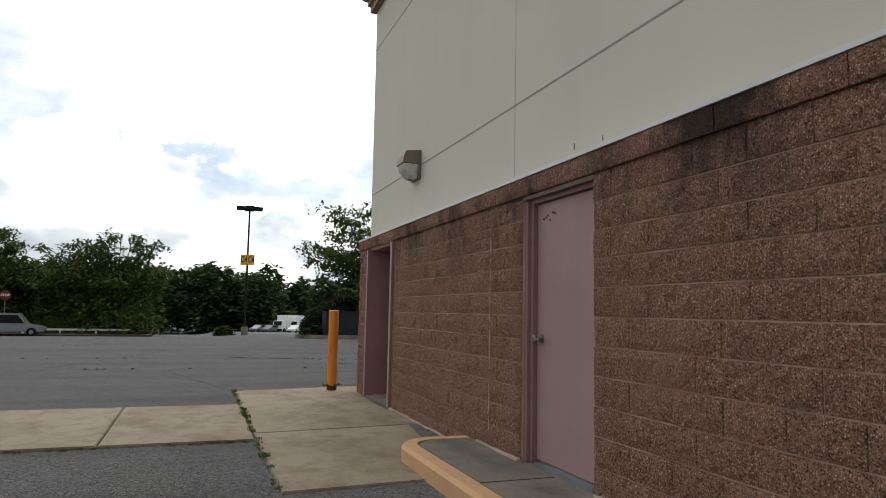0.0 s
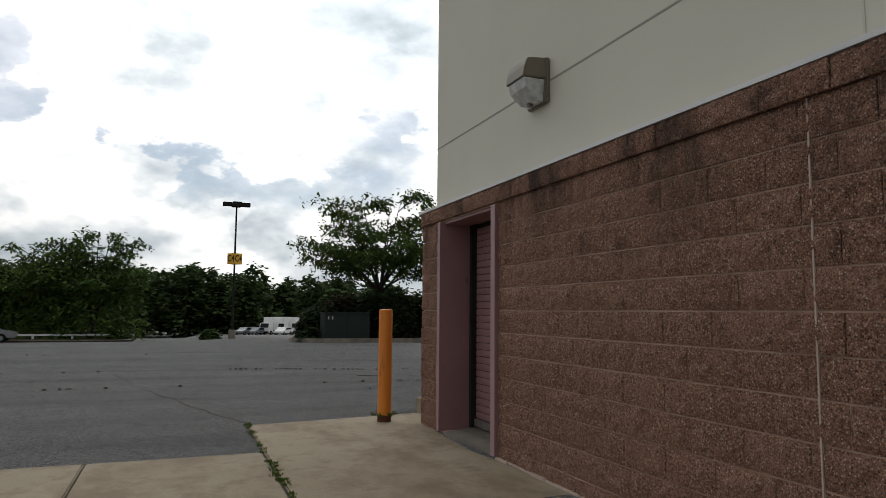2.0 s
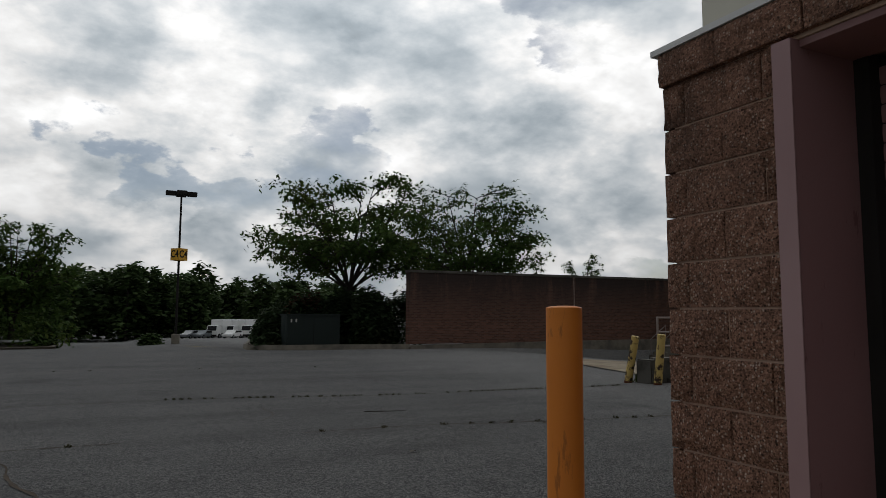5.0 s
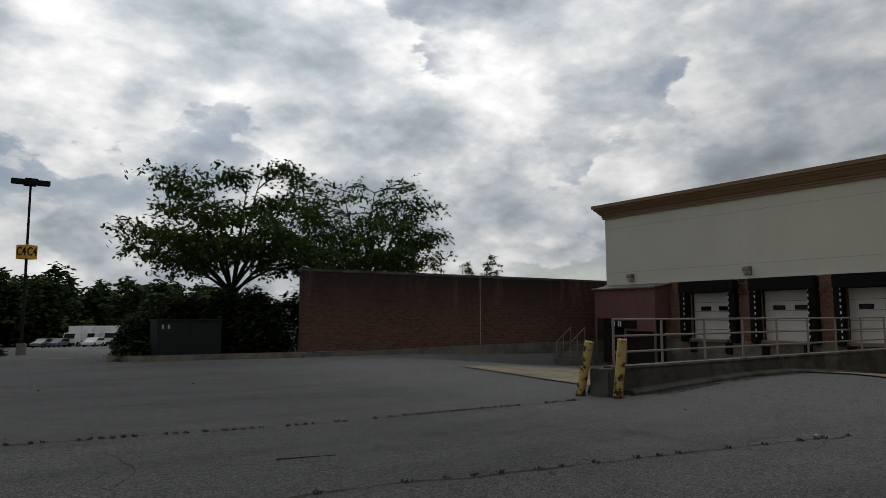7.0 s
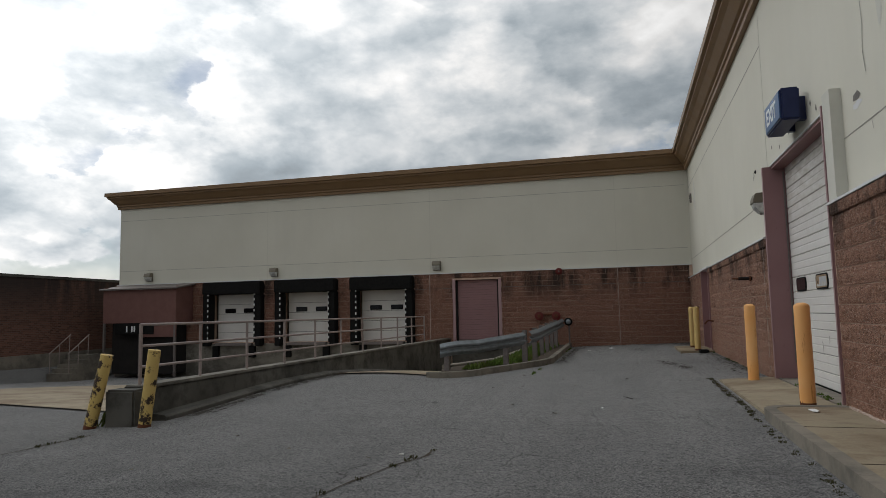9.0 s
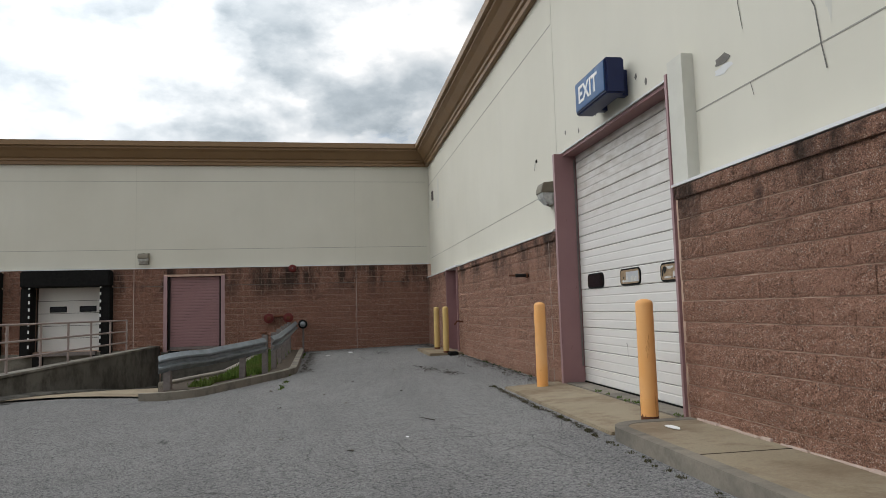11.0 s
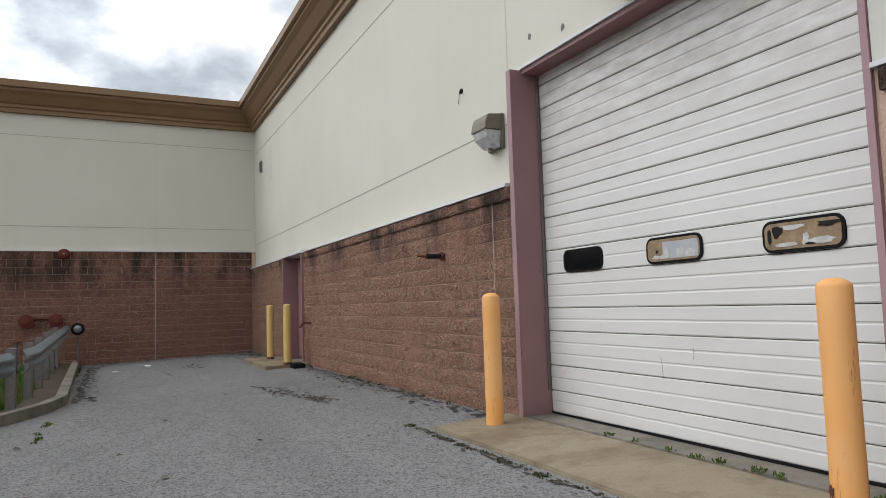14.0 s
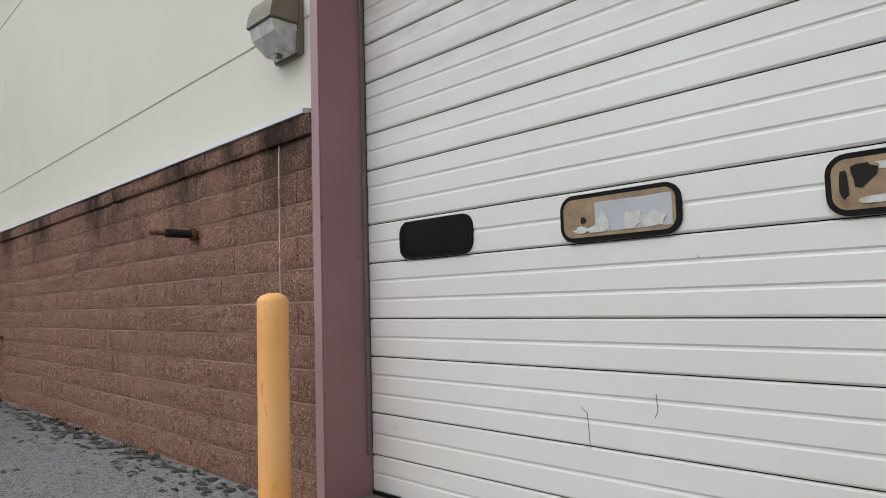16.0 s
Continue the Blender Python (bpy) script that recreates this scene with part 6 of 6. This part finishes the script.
def car(at, turn, label, colour, kind="car"):
    t = thing(kind, label, "car" if kind != "box_truck" else "truck", at, "parked vehicles", turn)
    wheel_x = (-1.35, 1.35)
    if kind == "box_truck":
        part("cargo_box", boxes((-3.2, -1.15, 0.95, 1.4, 1.15, 3.45, 0.03)), M["white"], t, "white cargo box")
        bm = slab(bmesh.new(), [(1.5, 0.5), (3.3, 0.5), (3.3, 1.35), (2.95, 2.35), (1.5, 2.4)], -1.0, 1.0)
        bmesh.ops.transform(bm, matrix=Matrix(((1, 0, 0, 0), (0, 0, 1, 0), (0, 1, 0, 0), (0, 0, 0, 1))), verts=bm.verts[:])
        bmesh.ops.recalc_face_normals(bm, faces=bm.faces[:])
        part("cab", bm, M["white"], t, "white cab")
        bm = boxes((-0.02, -0.85, -0.42, 0.02, 0.85, 0.42))
        part("windscreen", bm, M["glass"], t, "dark windscreen").matrix_basis = pose(3.15, 0, 1.86, 0, -19, 0)
        part("bumper", boxes((3.3, -1.0, 0.45, 3.4, 1.0, 0.75)), M["dark"], t)
        part("chassis", boxes((-3.0, -0.5, 0.55, 3.0, 0.5, 0.95)), M["dark"], t)
        wheel_x, r, w = (-2.2, 2.4), 0.45, 1.05
    else:
        tall = 1.75 if kind == "suv" else 1.45
        side = [(-2.2, 0.35), (2.2, 0.35), (2.25, 0.75), (1.1, 0.95), (0.45, tall), (-1.5, tall - 0.03), (-2.15, 1.0)]
        bm = slab(bmesh.new(), side, -0.88, 0.88)
        bmesh.ops.transform(bm, matrix=Matrix(((1, 0, 0, 0), (0, 0, 1, 0), (0, 1, 0, 0), (0, 0, 0, 1))), verts=bm.verts[:])
        bmesh.ops.recalc_face_normals(bm, faces=bm.faces[:])
        bmesh.ops.bevel(bm, geom=bm.edges[:], offset=0.07, segments=2, affect="EDGES")
        part("body", bm, colour, t, "", True)
        for s in (-0.885, 0.885):
            part("side_window", slabxz([(0.85, 1.0), (0.38, tall - 0.1), (-1.4, tall - 0.12), (-1.8, 1.02)], s), M["glass"], t)
        r, w = 0.34, 0.82
    for x in wheel_x:
        for s in (-1, 1):
            wh = part("wheel", lathe(bmesh.new(), [(r * 0.6, -0.11), (r, -0.09), (r, 0.09), (r * 0.6, 0.11)], (x, s * w, r), 18, "y"), M["black"], t, "", True)
            part("rim", lathe(bmesh.new(), [(r * 0.5, -0.12), (r * 0.55, 0.12)], (x, s * w, r), 12, "y"), M["steel"], wh)


def slabxz(pts, y):
    bm = bmesh.new()
    f = bm.faces.new([bm.verts.new((x, y - 0.012, z)) for x, z in pts])
    g = bmesh.ops.extrude_face_region(bm, geom=[f])
    bmesh.ops.translate(bm, vec=(0, 0.024, 0), verts=[v for v in g["geom"] if isinstance(v, bmesh.types.BMVert)])
    bmesh.ops.recalc_face_normals(bm, faces=bm.faces[:])
    return bm


def far_lot():
    for x, y, turn in ((17.6, 141, -125), (20.8, 143, -125), (23.6, 141, -125)):
        car((x, y, ground_z(x, y)), turn, "white box truck parked at the far end of the lot", None, "box_truck")
    car((12.2, 138, ground_z(12.2, 138)), -130, "dark car parked far across the lot", M["car_dark"])
    car((14.4, 138, ground_z(14.4, 138)), -130, "silver car parked far across the lot", M["steel"])
    car((18.6, 133, ground_z(18.6, 133)), -125, "white car parked beside the trucks", M["white"])
    car((-13.0, 61.5, ground_z(-13.0, 61.5)), 5, "grey suv parked across the lot", M["car_dark"], "suv")
    t = thing("stop_sign", "red octagonal sign reading STOP on a post", "sign", (-13.9, 62.6, ground_z(-13.9, 62.6) + 0.1))
    part("post", rod(bmesh.new(), (0, 0, -0.1), (0, 0, 3.5), 0.035, None, 8), M["dull_steel"], t)
    octo = [(0.42 * math.cos(radians(22.5 + 45 * k)), 3.1 + 0.42 * math.sin(radians(22.5 + 45 * k))) for k in range(8)]
    face = part("plate", slabxz(octo, -0.05), M["red"], t, "red octagonal plate")
    lettering("lettering", "STOP", 0.27, pose(0, -0.066, 3.1, 90, 0, 0), M["white"], face, 0.001)
    # kerbed bed with trees across the lot
    z = ground_z(-10, 63)
    bed = setting("tree_bed", slab(bmesh.new(), [(-26, 63), (-4.6, 61), (-3.2, 62), (-3.6, 70), (-26, 74)], z - 2, z + 0.18), M["soil"], "raised planting bed across the lot", "bed")
    part("kerb", sweep(bmesh.new(), [(0.0, -0.4), (0.0, 0.2), (-0.2, 0.2), (-0.2, -0.4)], [(-26, 63, z), (-4.6, 61, z), (-3.2, 62, z), (-3.6, 70, z)]), M["old_concrete"], bed, "pale kerb")
    fence = thing("low_barrier", "low white timber barrier along the planting bed", "barrier", (-20, 64.5, z))
    part("rail", boxes((-4, -0.05, 0.42, 15.5, 0.05, 0.58)), M["white"], fence)
    for k in range(8):
        part("post", boxes((-3.8 + 2.7 * k, -0.06, 0.0, -3.65 + 2.7 * k, 0.06, 0.5)), M["white"], fence)
    for x, y, h, s, seed in ((-6.3, 66.5, 9.4, 4.6, 51), (-9.5, 68.5, 8.6, 4.2, 52), (-17.5, 71, 9.8, 4.6, 53), (-13.2, 73, 7.2, 4.5, 54), (-24, 72, 8.0, 4.5, 55)):
        tree((x, y, ground_z(x, y)), "leafy green tree in a kerbed bed across the lot", h, s, 2.4, seed, clumps=1500, size=0.42, group="far trees", fill=0.55)
    for k, (x, y) in enumerate(((3.0, 70.5), (-4.2, 64.5))):
        shrub((x, y, ground_z(x, y) - 0.1), 0.9, 0.8, 1.0, 320, "low round green shrub near a light pole", leaf="leaf_far", size=0.25, seed=60 + k)
    for x0, y0, x1, y1 in ((4.3, 57.0, 5.6, 49.0), (1.2, 60, -1.5, 66)):
        bm = bmesh.new()
        a = Vector((y1 - y0, x0 - x1, 0)).normalized() * 0.07
        n = 8
        for k in range(n):
            q = []
            for f, s in ((k / n, 1), (k / n, -1), ((k + 1) / n, -1), ((k + 1) / n, 1)):
                x, y = x0 + (x1 - x0) * f + a.x * s, y0 + (y1 - y0) * f + a.y * s
                q.append(bm.verts.new((x, y, ground_z(x, y) + 0.02)))
            bm.faces.new(q)
        setting("parking_line", bm, M["line_yellow"], "faded yellow line painted on the asphalt", "line")


def woods():
    """The far wood: trunks and ragged crowns, past counting."""
    rng = random.Random(77)
    pts, trunks = [], ([], [])
    for k in range(210):
        a = radians(rng.uniform(-46, 40))
        d = rng.uniform(165, 215)
        x, y = d * math.sin(a), d * math.cos(a)
        if x > 60:
            continue
        h = rng.uniform(11.5, 16.0) * (1.0 if a < 0.12 else 0.86)
        z, r = -3.6, rng.uniform(3.2, 5.2)
        tube(trunks, Vector((x, y, z - 1)), Vector((x, y, z + h * 0.7)), 0.35, 0.15, 5)
        for j in range(240):
            b, e = rng.uniform(0, 6.283), rng.uniform(-1, 1)
            q = math.sqrt(1 - e * e) * rng.uniform(0.6, 1.0) * r * (1 + 0.35 * math.sin(3 * b + k))
            pts.append(Vector((x + q * math.cos(b), y + q * math.sin(b), z + h * 0.52 + h * 0.48 * e * rng.uniform(0.8, 1.0))))
        for j in range(45):
            pts.append(Vector((x + rng.gauss(0, 3.5), y + rng.gauss(0, 3.0), z + rng.uniform(-0.5, 5.0))))
    me = leaf_mesh("woods", pts, 1.35, M["leaf_far"], 4, 0.0, 1.5)
    tagged(new("woods", me), "dense dark green wood beyond the car park", "wood", kind="stuff")
    tagged(tubes_part(trunks, "wood_trunks", M["bark"], None), "dim trunks of the far wood", "trunks", kind="stuff")


planting()
light_pole()
far_lot()
woods()


# ---- split-face blocks, piece by piece ----
BL, BH, JOINT, BED = 0.4064, 0.2032, 0.008, 0.0100


def block_shape(seed, cap=False):
    """Verts and faces of one block: its rough face towards +y, its back at y = 0."""
    rng = random.Random(seed)
    nx, nz = 8, 4
    w, h = BL - JOINT, (CAP1 - CAP0 - 0.004 if cap else BH - BED)
    verts, faces = [], []
    for j in range(nz + 1):
        for i in range(nx + 1):
            edge = i in (0, nx) or j in (0, nz)
            lump = noise.noise(Vector((i * 0.55, j * 0.6, seed * 3.7)))
            out = 0.040 + rng.uniform(-0.004, 0.003) if edge else 0.047 + 0.008 * lump + rng.uniform(-0.005, 0.007)
            if cap:
                out += 0.026
            verts.append((-w / 2 + w * i / nx + (0 if i in (0, nx) else rng.uniform(-0.012, 0.012)), out, -h / 2 + h * j / nz))
    for j in range(nz):
        for i in range(nx):
            a = j * (nx + 1) + i
            faces.append((a + 1, a, a + nx + 1, a + nx + 2))
    ring = list(range(nx)) + [nx + (nx + 1) * j for j in range(nz)] + [(nx + 1) * (nz + 1) - 1 - i for i in range(nx)] + [(nx + 1) * (nz - j) for j in range(nz)]
    base = len(verts)
    for r in ring:
        verts.append((verts[r][0], -0.01, verts[r][2]))
    m = len(ring)
    for k in range(m):
        faces.append((ring[k], ring[(k + 1) % m], base + (k + 1) % m, base + k))
    return verts, faces


SHAPES = [block_shape(s) for s in range(14)]
CAPS = [block_shape(100 + s, True) for s in range(4)]


def as_mesh(shape, material):
    me = bpy.data.meshes.new("block")
    me.from_pydata(shape[0], [], shape[1])
    me.materials.append(M[material])
    return me


BLOCKS = {m: ([as_mesh(s, m) for s in SHAPES], [as_mesh(s, m) for s in CAPS]) for m in ("block", "block_dock_shaded")}


def courses(span, z_top, z_low, holes, cap=None):
    """Rows (u0, u1, z of the middle, a cap's relative height or 0) of blocks in running bond, cut at openings."""
    rows = []
    z, n = z_top, 0
    levels = [((cap[0] + cap[1]) / 2 - 0.002, (cap[1] - cap[0]) / (CAP1 - CAP0))] if cap else []
    while z - BH > z_low - BH * 0.9:
        levels.append((z - BH / 2, 0))
        z -= BH
    for n, (zc, tall) in enumerate(levels):
        free = [span]
        for a, b, z0, z1 in holes:
            if z0 < zc < z1:
                free = [p for lo, hi in free for p in ((lo, min(hi, a)), (max(lo, b), hi)) if p[1] - p[0] > 0.03]
        shift = 0.0 if n % 2 else BL / 2
        for lo, hi in free:
            k = math.floor((lo - span[0] - shift) / BL)
            while True:
                u0, u1 = span[0] + shift + k * BL, span[0] + shift + (k + 1) * BL
                k += 1
                if u0 >= hi:
                    break
                u0, u1 = max(u0, lo), min(u1, hi)
                if u1 - u0 > 0.04:
                    rows.append((u0, u1, zc, tall))
    return rows


def lay(wall, rows, place, near, material="block"):
    """Blocks on a wall: single objects where near(u) holds, the others joined."""
    rng = random.Random(5)
    verts, faces = [], []
    for u0, u1, z, cap in rows:
        k = rng.randrange(4 if cap else 14)
        m = place((u0 + u1) / 2, z) @ Matrix.Diagonal(((u1 - u0 - JOINT) / (BL - JOINT), rng.uniform(0.98, 1.12), cap or 1, 1))
        if near((u0 + u1) / 2):
            ob = new("block", BLOCKS[material][1 if cap else 0][k])
            ob.parent = wall
            ob.matrix_basis = m
        else:
            shape = (CAPS if cap else SHAPES)[k]
            n = len(verts)
            verts += [tuple(m @ Vector(v)) for v in shape[0]]
            faces += [tuple(n + i for i in f) for f in shape[1]]
    if verts:
        me = bpy.data.meshes.new("blocks")
        me.from_pydata(verts, [], faces)
        me.materials.append(M[material + "_joined"])
        ob = tagged(new("blocks", me), kind="stuff")
        ob.parent = wall


lay(WEST, courses((0.6, BY), WCAP0, 0.05, [(*DOOR_P, 0.0, WCAP0), (DOOR_R[0] - 0.07, DOOR_R[1] + 0.05, 0.0, WCAP0)], (WCAP0, WCAP1)),
    lambda u, z: pose(AX + 0.045, u, z, 0, 0, 90), lambda u: u > 1.3)
lay(NORTH, courses((AX + 0.05, DOOR_E[0] - 0.07), CAP0, 0.1, [], (CAP0, CAP1)),
    lambda u, z: pose(u, BY - 0.045, z), lambda u: u > 8.6)
lay(NORTH, courses((DOOR_E[1] + 0.07, CX), CAP0, 0.02, [(DOOR_S[0] - 0.05, DOOR_S[1] + 0.05, 0.0, 3.0)], (CAP0, CAP1)),
    lambda u, z: pose(u, BY - 0.045, z), lambda u: u < 22.4)
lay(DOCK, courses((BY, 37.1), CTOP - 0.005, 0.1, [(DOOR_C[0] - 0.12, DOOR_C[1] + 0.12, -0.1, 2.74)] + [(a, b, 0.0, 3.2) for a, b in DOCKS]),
    lambda u, z: pose(CX + 0.045, u, z, 0, 0, 90), lambda u: u < 19.0, "block_dock_shaded")
